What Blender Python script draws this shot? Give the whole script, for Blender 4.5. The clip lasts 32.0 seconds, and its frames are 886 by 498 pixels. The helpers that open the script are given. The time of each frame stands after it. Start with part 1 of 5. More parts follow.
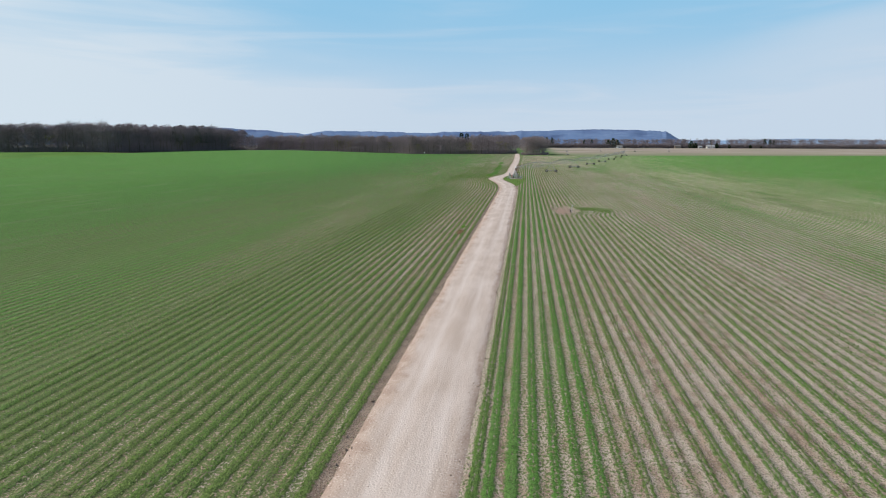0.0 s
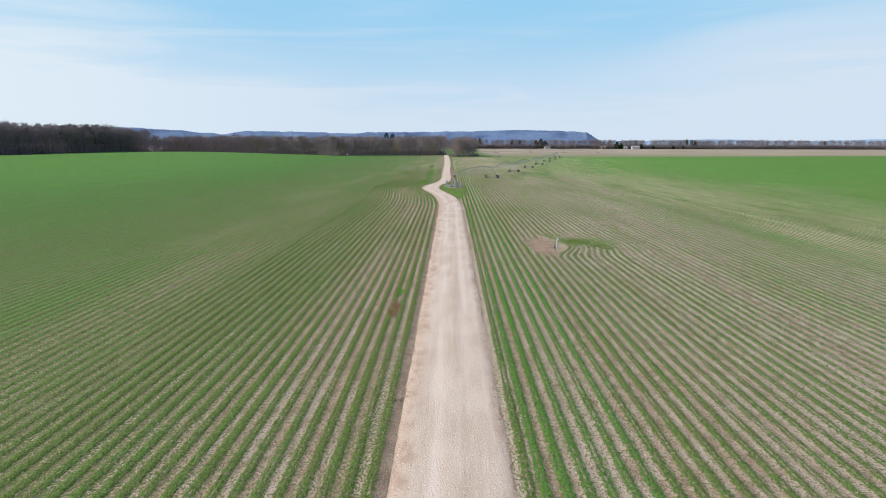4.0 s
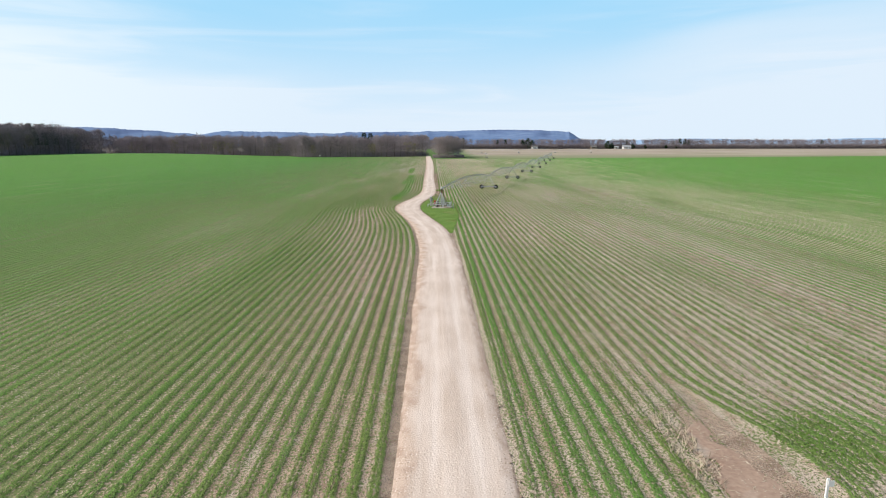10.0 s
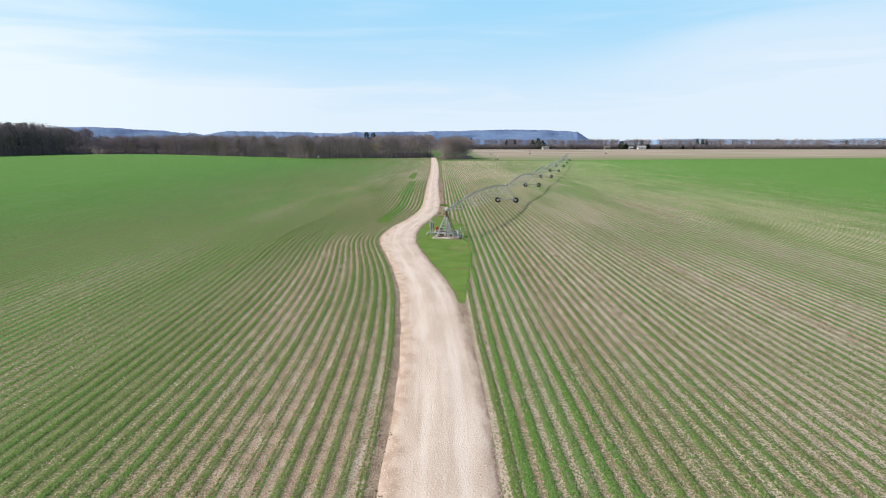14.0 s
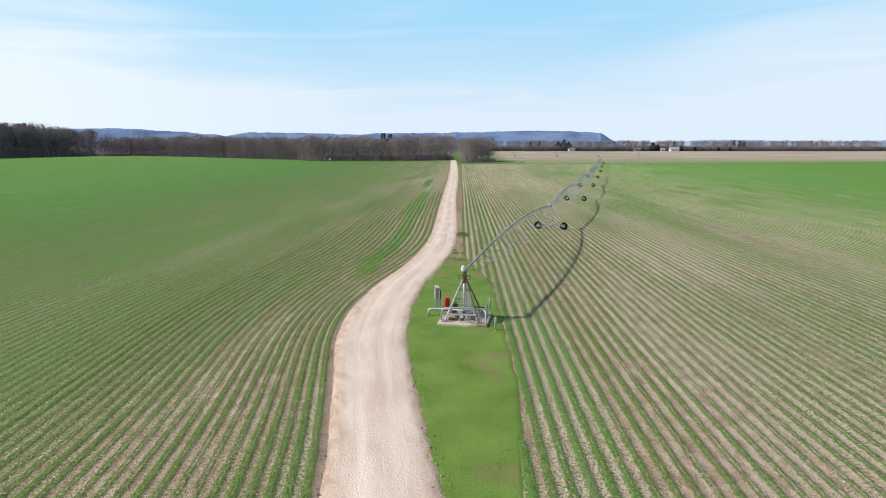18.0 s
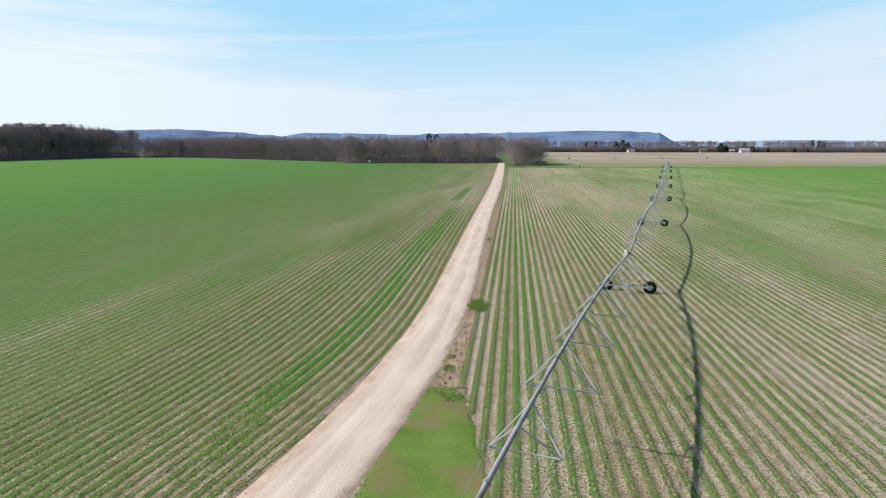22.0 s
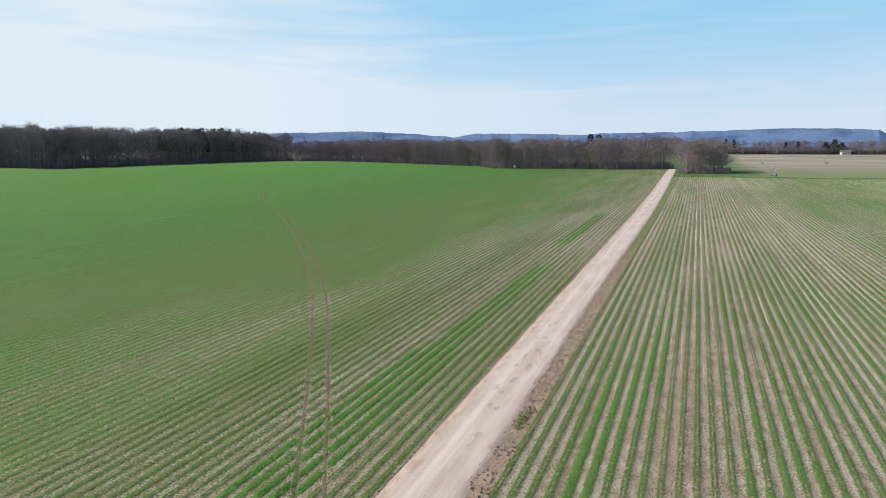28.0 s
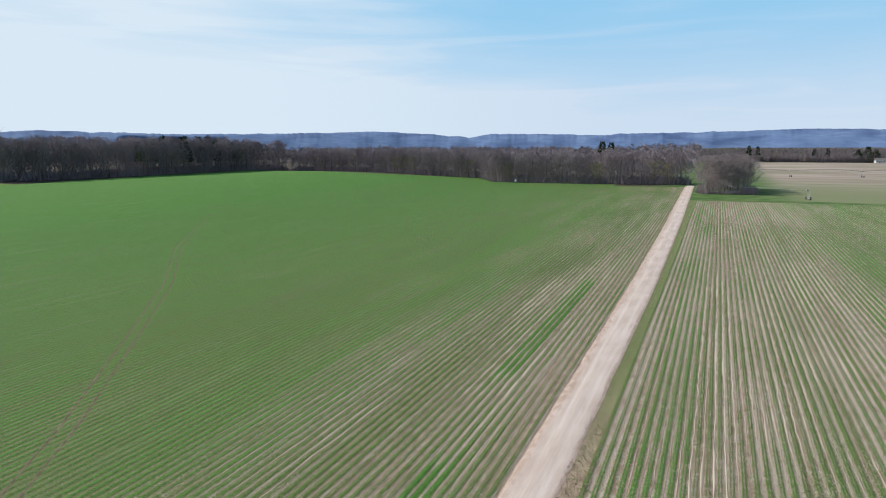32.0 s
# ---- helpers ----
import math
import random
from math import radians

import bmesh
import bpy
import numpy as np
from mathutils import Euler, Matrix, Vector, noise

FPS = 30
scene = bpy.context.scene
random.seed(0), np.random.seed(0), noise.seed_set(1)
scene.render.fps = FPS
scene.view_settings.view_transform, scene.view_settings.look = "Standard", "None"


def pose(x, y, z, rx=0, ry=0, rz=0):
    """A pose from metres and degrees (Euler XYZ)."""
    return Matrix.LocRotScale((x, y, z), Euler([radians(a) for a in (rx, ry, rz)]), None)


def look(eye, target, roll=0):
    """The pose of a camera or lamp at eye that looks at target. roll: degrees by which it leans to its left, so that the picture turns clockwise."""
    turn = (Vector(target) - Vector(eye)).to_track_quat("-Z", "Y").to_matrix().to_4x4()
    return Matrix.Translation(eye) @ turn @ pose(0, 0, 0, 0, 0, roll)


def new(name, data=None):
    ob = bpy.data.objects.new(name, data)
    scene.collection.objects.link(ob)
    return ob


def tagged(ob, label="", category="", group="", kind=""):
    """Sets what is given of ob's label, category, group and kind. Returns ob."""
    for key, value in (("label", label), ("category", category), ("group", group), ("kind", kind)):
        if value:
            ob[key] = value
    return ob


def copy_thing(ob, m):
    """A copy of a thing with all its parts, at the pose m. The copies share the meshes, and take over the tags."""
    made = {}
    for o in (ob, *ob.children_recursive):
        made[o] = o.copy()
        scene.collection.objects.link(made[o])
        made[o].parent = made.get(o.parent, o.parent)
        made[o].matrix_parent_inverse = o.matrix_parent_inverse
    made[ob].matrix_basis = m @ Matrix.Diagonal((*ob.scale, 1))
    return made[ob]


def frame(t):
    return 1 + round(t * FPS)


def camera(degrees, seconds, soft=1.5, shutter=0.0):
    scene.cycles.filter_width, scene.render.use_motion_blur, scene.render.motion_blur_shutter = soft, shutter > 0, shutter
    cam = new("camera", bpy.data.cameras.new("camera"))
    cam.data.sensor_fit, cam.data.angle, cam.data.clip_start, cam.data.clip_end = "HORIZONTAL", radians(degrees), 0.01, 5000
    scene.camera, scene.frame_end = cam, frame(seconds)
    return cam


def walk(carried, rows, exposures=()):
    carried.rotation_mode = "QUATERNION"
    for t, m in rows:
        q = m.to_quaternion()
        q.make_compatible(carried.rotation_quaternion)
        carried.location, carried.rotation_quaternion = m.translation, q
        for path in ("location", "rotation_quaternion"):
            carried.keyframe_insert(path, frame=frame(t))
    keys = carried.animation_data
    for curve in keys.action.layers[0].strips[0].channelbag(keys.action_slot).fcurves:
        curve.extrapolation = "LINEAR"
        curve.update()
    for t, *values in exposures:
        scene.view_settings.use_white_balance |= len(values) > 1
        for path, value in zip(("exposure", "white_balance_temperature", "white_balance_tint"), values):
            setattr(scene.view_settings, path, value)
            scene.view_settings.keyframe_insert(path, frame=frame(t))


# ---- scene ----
cam = camera(70.5, 32.0, 1.0)
METRES, EYE, TILT, LEAN, TURN = 300.0, 11.35, 0.0, 0.0, 7.5
ROWS = [
    (0.0, 0.0, 0.0, 0.0, 0.02, -9.53, -0.15),
    (0.5, 0.0, 0.0148, 0.0002, 0.03, -9.5, -0.12),
    (1.0, -0.0, 0.0299, 0.0004, -0.16, -9.49, -0.12),
    (1.5, 0.0, 0.0452, 0.0005, -1.61, -9.48, -0.1),
    (2.0, 0.0001, 0.0607, 0.0007, -3.2, -9.49, -0.11),
    (2.5, 0.0003, 0.0764, 0.0009, -3.67, -9.49, -0.1),
    (3.0, 0.0006, 0.0922, 0.0011, -4.55, -9.47, -0.1),
    (3.5, 0.0011, 0.1082, 0.0013, -5.71, -9.48, -0.12),
    (5.5, 0.0044, 0.162, 0.0015, -8.31, -9.42, -0.1),
    (6.0, 0.0058, 0.1767, 0.0017, -8.32, -9.43, -0.08),
    (6.5, 0.0075, 0.1913, 0.0019, -8.32, -9.42, -0.07),
    (7.0, 0.0093, 0.2061, 0.002, -8.33, -9.42, -0.06),
    (7.5, 0.0112, 0.2209, 0.0021, -8.34, -9.42, -0.05),
    (8.0, 0.0132, 0.2358, 0.0021, -8.35, -9.43, -0.04),
    (8.5, 0.0154, 0.2508, 0.0021, -8.35, -9.44, -0.02),
    (9.0, 0.0176, 0.2658, 0.0021, -8.36, -9.45, -0.01),
    (9.5, 0.0198, 0.2807, 0.0021, -8.38, -9.47, 0.02),
    (10.0, 0.022, 0.2956, 0.0022, -8.39, -9.48, 0.02),
    (10.5, 0.0243, 0.3105, 0.0022, -8.4, -9.5, 0.03),
    (11.0, 0.0265, 0.3256, 0.0022, -8.41, -9.5, 0.01),
    (11.5, 0.0289, 0.3406, 0.0023, -8.41, -9.5, 0.02),
    (12.0, 0.0311, 0.3557, 0.0024, -8.42, -9.5, 0.02),
    (12.5, 0.0334, 0.371, 0.0027, -8.43, -9.5, 0.01),
    (13.0, 0.0357, 0.3862, 0.0029, -8.43, -9.49, -0.01),
    (13.5, 0.0381, 0.4016, 0.0032, -8.21, -9.49, -0.02),
    (14.0, 0.0404, 0.417, 0.0035, -7.79, -9.48, -0.0),
    (14.5, 0.0428, 0.4325, 0.0037, -7.18, -9.46, -0.01),
    (15.0, 0.045, 0.4481, 0.004, -5.96, -9.42, -0.01),
    (15.5, 0.0473, 0.4638, 0.0043, -5.96, -9.41, -0.04),
    (17.5, 0.0571, 0.5304, 0.0041, -5.89, -9.36, -0.05),
    (18.0, 0.0594, 0.5459, 0.0044, -5.88, -9.37, -0.02),
    (18.5, 0.062, 0.5613, 0.0048, -5.9, -9.37, 0.01),
    (19.0, 0.0649, 0.5767, 0.005, -5.91, -9.36, 0.02),
    (19.5, 0.0682, 0.592, 0.0053, -5.92, -9.36, -0.0),
    (20.0, 0.0717, 0.6072, 0.0056, -5.92, -9.39, -0.01),
    (20.5, 0.0752, 0.6223, 0.0059, -5.91, -9.39, -0.01),
    (21.0, 0.0788, 0.6376, 0.0062, -5.11, -9.37, -0.02),
    (21.5, 0.0825, 0.6529, 0.0067, -3.12, -9.39, -0.02),
    (22.0, 0.086, 0.6681, 0.0069, -1.08, -9.35, -0.01),
    (22.5, 0.0893, 0.6833, 0.0072, 0.42, -9.34, -0.0),
    (23.0, 0.0924, 0.6985, 0.0075, 1.79, -9.3, -0.04),
    (23.5, 0.0957, 0.7137, 0.0079, 3.15, -9.28, -0.04),
    (24.0, 0.099, 0.729, 0.0083, 4.49, -9.31, -0.06),
    (24.5, 0.1025, 0.7443, 0.0086, 5.6, -9.33, -0.04),
    (25.0, 0.106, 0.7597, 0.0089, 6.52, -9.34, -0.04),
    (25.5, 0.1095, 0.7753, 0.0093, 7.44, -9.35, -0.02),
    (27.5, 0.1238, 0.8385, 0.0116, 13.34, -9.29, 0.21),
    (28.0, 0.1269, 0.8543, 0.0131, 14.44, -9.3, 0.22),
    (28.5, 0.1297, 0.8702, 0.015, 14.57, -9.3, 0.22),
    (29.0, 0.1323, 0.8873, 0.0177, 14.81, -9.28, 0.24),
    (29.5, 0.1345, 0.9034, 0.0208, 15.11, -9.27, 0.25),
    (30.0, 0.1363, 0.9186, 0.024, 15.39, -9.29, 0.26),
    (30.5, 0.1381, 0.935, 0.0274, 15.67, -9.31, 0.23),
    (31.0, 0.1396, 0.9516, 0.0309, 15.88, -9.34, 0.22),
    (31.5, 0.1409, 0.9683, 0.0344, 16.02, -9.36, 0.19),
    (32.0, 0.1419, 0.985, 0.0382, 16.04, -9.37, 0.18),
]
EXPOSURES = [(0.0, -0.17, 6420, 10), (3.5, -0.04, 6480, 10), (5.5, 0.13, 6720, 10), (13.0, 0.2, 6720, 10), (19.0, 0.19, 6720, 10), (25.0, 0.12, 6620, 10), (28.0, 0.0, 6450, 10), (32.0, -0.06, 6330, 10)]
walk(cam, [(t, pose(0, 0, EYE, TILT, LEAN, TURN) @ pose(METRES * x, METRES * y, METRES * z, 90 + pitch, roll, yaw)) for t, x, y, z, yaw, pitch, roll in ROWS], EXPOSURES)

# ---- world and sun ----
SUN_EL, SUN_AZ = radians(37), radians(263)
world = bpy.data.worlds.new("sky")
scene.world = world
world.use_nodes = True
wn, wl = world.node_tree.nodes, world.node_tree.links
wn.clear()
w_out, w_bg, w_sky = wn.new("ShaderNodeOutputWorld"), wn.new("ShaderNodeBackground"), wn.new("ShaderNodeTexSky")
w_sky.sky_type, w_sky.sun_disc, w_sky.sun_elevation, w_sky.sun_rotation = "NISHITA", False, SUN_EL, SUN_AZ
w_sky.altitude, w_sky.air_density, w_sky.dust_density, w_sky.ozone_density = 200, 1.0, 0.4, 2.0


def w_math(op, *vals):
    q = wn.new("ShaderNodeMath")
    q.operation = op
    for i, v in enumerate(vals):
        if isinstance(v, (int, float)):
            q.inputs[i].default_value = v
        else:
            wl.new(v, q.inputs[i])
    return q.outputs[0]


def w_step(value, a, c, lo=0.0, hi=1.0):
    r = wn.new("ShaderNodeMapRange")
    r.interpolation_type = "SMOOTHSTEP"
    for k, v in (("From Min", a), ("From Max", c), ("To Min", lo), ("To Max", hi)):
        r.inputs[k].default_value = v
    wl.new(value, r.inputs["Value"])
    return r.outputs["Result"]


def w_mix(fac, a, c):
    q = wn.new("ShaderNodeMixRGB")
    wl.new(fac, q.inputs["Fac"])
    for k, v in (("Color1", a), ("Color2", c)):
        if isinstance(v, tuple):
            q.inputs[k].default_value = (*v, 1)
        else:
            wl.new(v, q.inputs[k])
    return q.outputs["Color"]


def w_noise(scale, stretch, turn, detail=8, distortion=0.6):
    mp, t = wn.new("ShaderNodeMapping"), wn.new("ShaderNodeTexNoise")
    mp.inputs["Scale"].default_value, mp.inputs["Rotation"].default_value = stretch, turn
    t.inputs["Scale"].default_value, t.inputs["Detail"].default_value, t.inputs["Distortion"].default_value = scale, detail, distortion
    wl.new(w_co.outputs["Generated"], mp.inputs["Vector"])
    wl.new(mp.outputs["Vector"], t.inputs["Vector"])
    return t.outputs["Fac"]


w_co, w_xyz = wn.new("ShaderNodeTexCoord"), wn.new("ShaderNodeSeparateXYZ")
wl.new(w_co.outputs["Generated"], w_xyz.inputs[0])
w_z = w_xyz.outputs["Z"]
w_dot = wn.new("ShaderNodeVectorMath")
w_dot.operation = "DOT_PRODUCT"
w_dot.inputs[1].default_value = Vector((0.03, 0.965, 0.26)).normalized()
wl.new(w_co.outputs["Generated"], w_dot.inputs[0])
clear = w_step(w_dot.outputs["Value"], 0.90, 0.995)
streak = w_step(w_noise(2.2, (1.2, 1.2, 14.0), (0.05, -0.03, 0.3)), 0.45, 0.75)
veil = w_step(w_noise(1.3, (1.0, 1.0, 4.0), (0.0, 0.1, 0.8), 6), 0.35, 0.7)
haze = w_step(w_z, 0.23, 0.0)
cover = w_math("ADD", w_math("MULTIPLY", haze, 0.95), w_math("MULTIPLY", streak, 0.33))
cover = w_math("ADD", cover, w_math("MULTIPLY", veil, w_step(clear, 0.0, 1.0, 0.55, 0.1)))
cover = w_math("ADD", cover, w_math("MULTIPLY", w_step(w_xyz.outputs["X"], -0.25, -0.8), 0.5))
cover = w_math("MINIMUM", cover, 1.0)
pale = w_mix(w_step(w_xyz.outputs["X"], -0.1, -0.7), (6.4, 7.6, 8.9), (7.3, 8.4, 9.3))
low_sky = w_mix(cover, (2.9, 6.1, 8.75), pale)
w_col = w_mix(w_step(w_z, 0.55, 0.22), w_sky.outputs["Color"], low_sky)
wl.new(w_col, w_bg.inputs["Color"])
w_bg.inputs["Strength"].default_value = 0.1
wl.new(w_bg.outputs["Background"], w_out.inputs["Surface"])

sun_data = bpy.data.lights.new("sun", "SUN")
sun_data.energy, sun_data.angle, sun_data.color = 5.0, radians(0.55), (1.0, 0.94, 0.86)
sun = new("sun", sun_data)
sun.matrix_world = look((-790, -100, 600), (0, 0, 0))


# ---- materials ----
def material(name, low, high, scale=4.0, rough=0.8, metal=0.0, bump=0.0, fine=40.0, spot=None, spot_at=0.62, stretch=(1, 1, 1), island=0.0, per_object=0.0, through_light=0.0):
    """Two noises, a broad and a fine one, mix two tones; an optional third tone breaks through as stains."""
    m = bpy.data.materials.new(name)
    m.use_nodes = True
    n, l = m.node_tree.nodes, m.node_tree.links
    b = n["Principled BSDF"]
    b.inputs["Roughness"].default_value, b.inputs["Metallic"].default_value = rough, metal
    if rough >= 0.85:
        b.inputs["Specular IOR Level"].default_value = 0.15
    co, mp = n.new("ShaderNodeTexCoord"), n.new("ShaderNodeMapping")
    mp.inputs["Scale"].default_value = stretch
    l.new(co.outputs["Object"], mp.inputs["Vector"])
    broad, small = n.new("ShaderNodeTexNoise"), n.new("ShaderNodeTexNoise")
    for node, s, d in ((broad, scale, 4), (small, fine, 3)):
        node.inputs["Scale"].default_value, node.inputs["Detail"].default_value = s, d
        l.new(mp.outputs["Vector"], node.inputs["Vector"])
    add = n.new("ShaderNodeMath")
    add.operation = "ADD"
    l.new(broad.outputs["Fac"], add.inputs[0])
    l.new(small.outputs["Fac"], add.inputs[1])
    last = add
    for amount, source, socket in ((island, "ShaderNodeNewGeometry", "Random Per Island"), (per_object, "ShaderNodeObjectInfo", "Random")):
        if amount:
            src, mul = n.new(source), n.new("ShaderNodeMath")
            mul.operation = "MULTIPLY_ADD"
            mul.inputs[1].default_value = amount
            l.new(src.outputs[socket], mul.inputs[0])
            l.new(last.outputs[0], mul.inputs[2])
            last = mul
    span = n.new("ShaderNodeMapRange")
    span.inputs["From Min"].default_value, span.inputs["From Max"].default_value = 0.65 + (island + per_object) * 0.35, 1.35 + (island + per_object) * 0.65
    l.new(last.outputs[0], span.inputs["Value"])
    mix = n.new("ShaderNodeMixRGB")
    mix.inputs["Color1"].default_value, mix.inputs["Color2"].default_value = (*low, 1), (*high, 1)
    l.new(span.outputs["Result"], mix.inputs["Fac"])
    out = mix
    if spot:
        third, ramp, mix2 = n.new("ShaderNodeTexNoise"), n.new("ShaderNodeMapRange"), n.new("ShaderNodeMixRGB")
        third.inputs["Scale"].default_value, third.inputs["Detail"].default_value = scale * 0.7, 6
        co2 = n.new("ShaderNodeMapping")
        co2.inputs["Location"].default_value = (17.3, 5.1, 2.2)
        l.new(mp.outputs["Vector"], co2.inputs["Vector"])
        l.new(co2.outputs["Vector"], third.inputs["Vector"])
        ramp.inputs["From Min"].default_value, ramp.inputs["From Max"].default_value = spot_at, spot_at + 0.12
        l.new(third.outputs["Fac"], ramp.inputs["Value"])
        l.new(ramp.outputs["Result"], mix2.inputs["Fac"])
        l.new(mix.outputs["Color"], mix2.inputs["Color1"])
        mix2.inputs["Color2"].default_value = (*spot, 1)
        out = mix2
    l.new(out.outputs["Color"], b.inputs["Base Color"])
    if bump:
        bp = n.new("ShaderNodeBump")
        bp.inputs["Strength"].default_value, bp.inputs["Distance"].default_value = bump, 0.05
        l.new(small.outputs["Fac"], bp.inputs["Height"])
        l.new(bp.outputs["Normal"], b.inputs["Normal"])
    if through_light:
        tl, ms = n.new("ShaderNodeBsdfTranslucent"), n.new("ShaderNodeMixShader")
        ms.inputs["Fac"].default_value = through_light
        l.new(out.outputs["Color"], tl.inputs["Color"])
        l.new(b.outputs["BSDF"], ms.inputs[1])
        l.new(tl.outputs["BSDF"], ms.inputs[2])
        l.new(ms.outputs["Shader"], n["Material Output"].inputs["Surface"])
    return m


M_GRASS = material("verge_grass", (0.075, 0.155, 0.022), (0.175, 0.265, 0.06), 0.35, 0.9, 0, 0.5, 16.0, spot=(0.19, 0.175, 0.075), spot_at=0.56)
M_LUSH = material("lush_leaf", (0.15, 0.33, 0.042), (0.25, 0.46, 0.08), 0.3, 0.6, 0, 0, 5.0, island=0.5, through_light=0.5)
M_BLADE = material("grass_blade", (0.10, 0.20, 0.027), (0.20, 0.31, 0.06), 0.3, 0.6, 0, 0, 5.0, island=0.5, through_light=0.5)
M_STRAW = material("straw", (0.32, 0.26, 0.185), (0.55, 0.475, 0.37), 0.4, 0.85, 0, 0, 12.0, island=0.6)
M_CLOD = material("earth_clod", (0.16, 0.12, 0.09), (0.38, 0.30, 0.23), 1.0, 0.95, 0, 0, 12.0, island=0.6)
M_SOIL = material("bare_soil", (0.26, 0.172, 0.128), (0.39, 0.285, 0.215), 0.35, 0.95, 0, 0.5, 5.0, spot=(0.5, 0.45, 0.38))
M_GALV = material("galvanised_steel", (0.31, 0.325, 0.345), (0.47, 0.485, 0.505), 1.2, 0.45, 0.35, 0, 14.0, spot=(0.21, 0.165, 0.13), spot_at=0.57)
M_RUST = material("weathered_steel", (0.075, 0.06, 0.05), (0.18, 0.16, 0.145), 2.0, 0.6, 0.4, 0.2, 18.0, spot=(0.16, 0.07, 0.035), spot_at=0.52)
M_RUBBER = material("tyre_rubber", (0.008, 0.008, 0.008), (0.022, 0.021, 0.02), 3.0, 0.85, 0, 0.3, 20.0, spot=(0.06, 0.05, 0.04), spot_at=0.68)
M_CONCRETE = material("concrete", (0.40, 0.36, 0.31), (0.60, 0.55, 0.48), 0.9, 0.9, 0, 0.3, 14.0, spot=(0.24, 0.185, 0.14), spot_at=0.5)
M_WHITE = material("white_paint", (0.66, 0.66, 0.64), (0.8, 0.8, 0.79), 1.5, 0.55, 0, 0, 9.0)
M_GREY = material("grey_cabinet", (0.33, 0.34, 0.35), (0.52, 0.53, 0.53), 1.5, 0.5, 0.3, 0, 9.0)
M_DARK = material("dark_metal", (0.03, 0.028, 0.026), (0.09, 0.08, 0.07), 2.0, 0.6, 0.4, 0, 9.0)
M_ORANGE = material("orange_paint", (0.36, 0.032, 0.016), (0.5, 0.06, 0.026), 1.5, 0.5, 0, 0, 9.0, spot=(0.32, 0.05, 0.02))
M_BARK = material("bark", (0.10, 0.082, 0.07), (0.24, 0.20, 0.17), 0.3, 0.95, 0, 0, 2.0, per_object=0.7)
M_TWIG = material("bare_twigs", (0.15, 0.127, 0.14), (0.345, 0.29, 0.30), 0.12, 0.95, 0, 0, 0.8, island=0.3, per_object=0.8)
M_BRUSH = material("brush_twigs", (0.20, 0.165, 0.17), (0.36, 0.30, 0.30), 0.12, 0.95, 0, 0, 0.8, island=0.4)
M_HEDGE = material("hedge_brush", (0.15, 0.13, 0.14), (0.28, 0.24, 0.248), 0.03, 0.95, 0, 0, 0.5, island=0.3)
M_BUD = material("budding_twigs", (0.16, 0.15, 0.07), (0.32, 0.30, 0.13), 0.12, 0.9, 0, 0, 0.8, island=0.4, per_object=0.6)
M_PINE = material("pine_needles", (0.012, 0.026, 0.012), (0.035, 0.06, 0.026), 0.3, 0.9, 0, 0, 2.0, island=0.5)
M_WOOD = material("weathered_wood", (0.16, 0.12, 0.09), (0.32, 0.26, 0.2), 1.0, 0.9, 0, 0, 8.0)
M_ROOF = material("roof_shingle", (0.10, 0.10, 0.10), (0.2, 0.19, 0.18), 0.6, 0.9, 0, 0, 5.0)
M_GLASS = material("window_glass", (0.03, 0.035, 0.04), (0.06, 0.065, 0.07), 1.0, 0.1)
# the blue of these wooded hills is distance haze put into the colour
M_HAZY_HILL = material("far_wooded_hill", (0.10, 0.165, 0.30), (0.165, 0.24, 0.385), 0.004, 1.0, 0, 0, 0.02, spot=(0.085, 0.13, 0.25), spot_at=0.54, stretch=(1, 1, 4))
# pale blue base colour imitates thick haze over the last ridge
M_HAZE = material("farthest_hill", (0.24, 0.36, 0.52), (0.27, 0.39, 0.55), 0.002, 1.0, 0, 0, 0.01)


# ---- plan ----
def smooth(a, b, v):
    k = np.clip((np.asarray(v, float) - a) / (b - a), 0, 1)
    return k * k * (3 - 2 * k)


def height(x, y):
    """The lie of the land: level along the track, a low rise to the west, a slow climb to the far north-east."""
    x, y = np.asarray(x, float), np.asarray(y, float)
    west = 3.6 * np.exp(-((x + 285) / 105.0) ** 2) * smooth(300, 650, y) + 2.6 * smooth(-300, -420, x) * smooth(200, 520, y)
    west = west * (1 - 0.75 * smooth(690, 790, y))
    east = smooth(-150, 30, x) * (1.3 * smooth(400, 590, y) + 4.6 * smooth(590, 1050, y))
    return west + east


ROAD_Y = (-60, 160, 179, 195, 202, 209, 216, 225, 235, 246, 257, 300, 331, 400, 500, 640, 700, 800)
ROW_GUIDE = (-6.2, -6.5, -7.7, -10.1, -11.6, -12.5, -12.1, -10.7, -8.3, -7.2, -7.0, -7.7, -8.0, -8.5, -9.4, -11.6, -10.5, -8.5)
ROAD_L = (-6.2, -6.5, -7.7, -10.1, -11.6, -12.5, -12.1, -10.7, -8.8, -8.1, -7.8, -8.05, -8.2, -8.5, -9.4, -11.6, -10.5, -8.5)
ROAD_R = (-1.9, -2.2, -3.2, -6.0, -7.1, -7.8, -7.6, -6.8, -5.1, -4.4, -4.15, -4.6, -4.8, -4.6, -5.2, -7.2, -7.6, -6.5)


def field_north(x):
    """Where the green field ends and the dry one begins."""
    return np.interp(x, (-10, 60, 100, 350, 560), (566, 568, 580, 640, 690))


LATTICE = np.random.default_rng(3).random((64, 64))


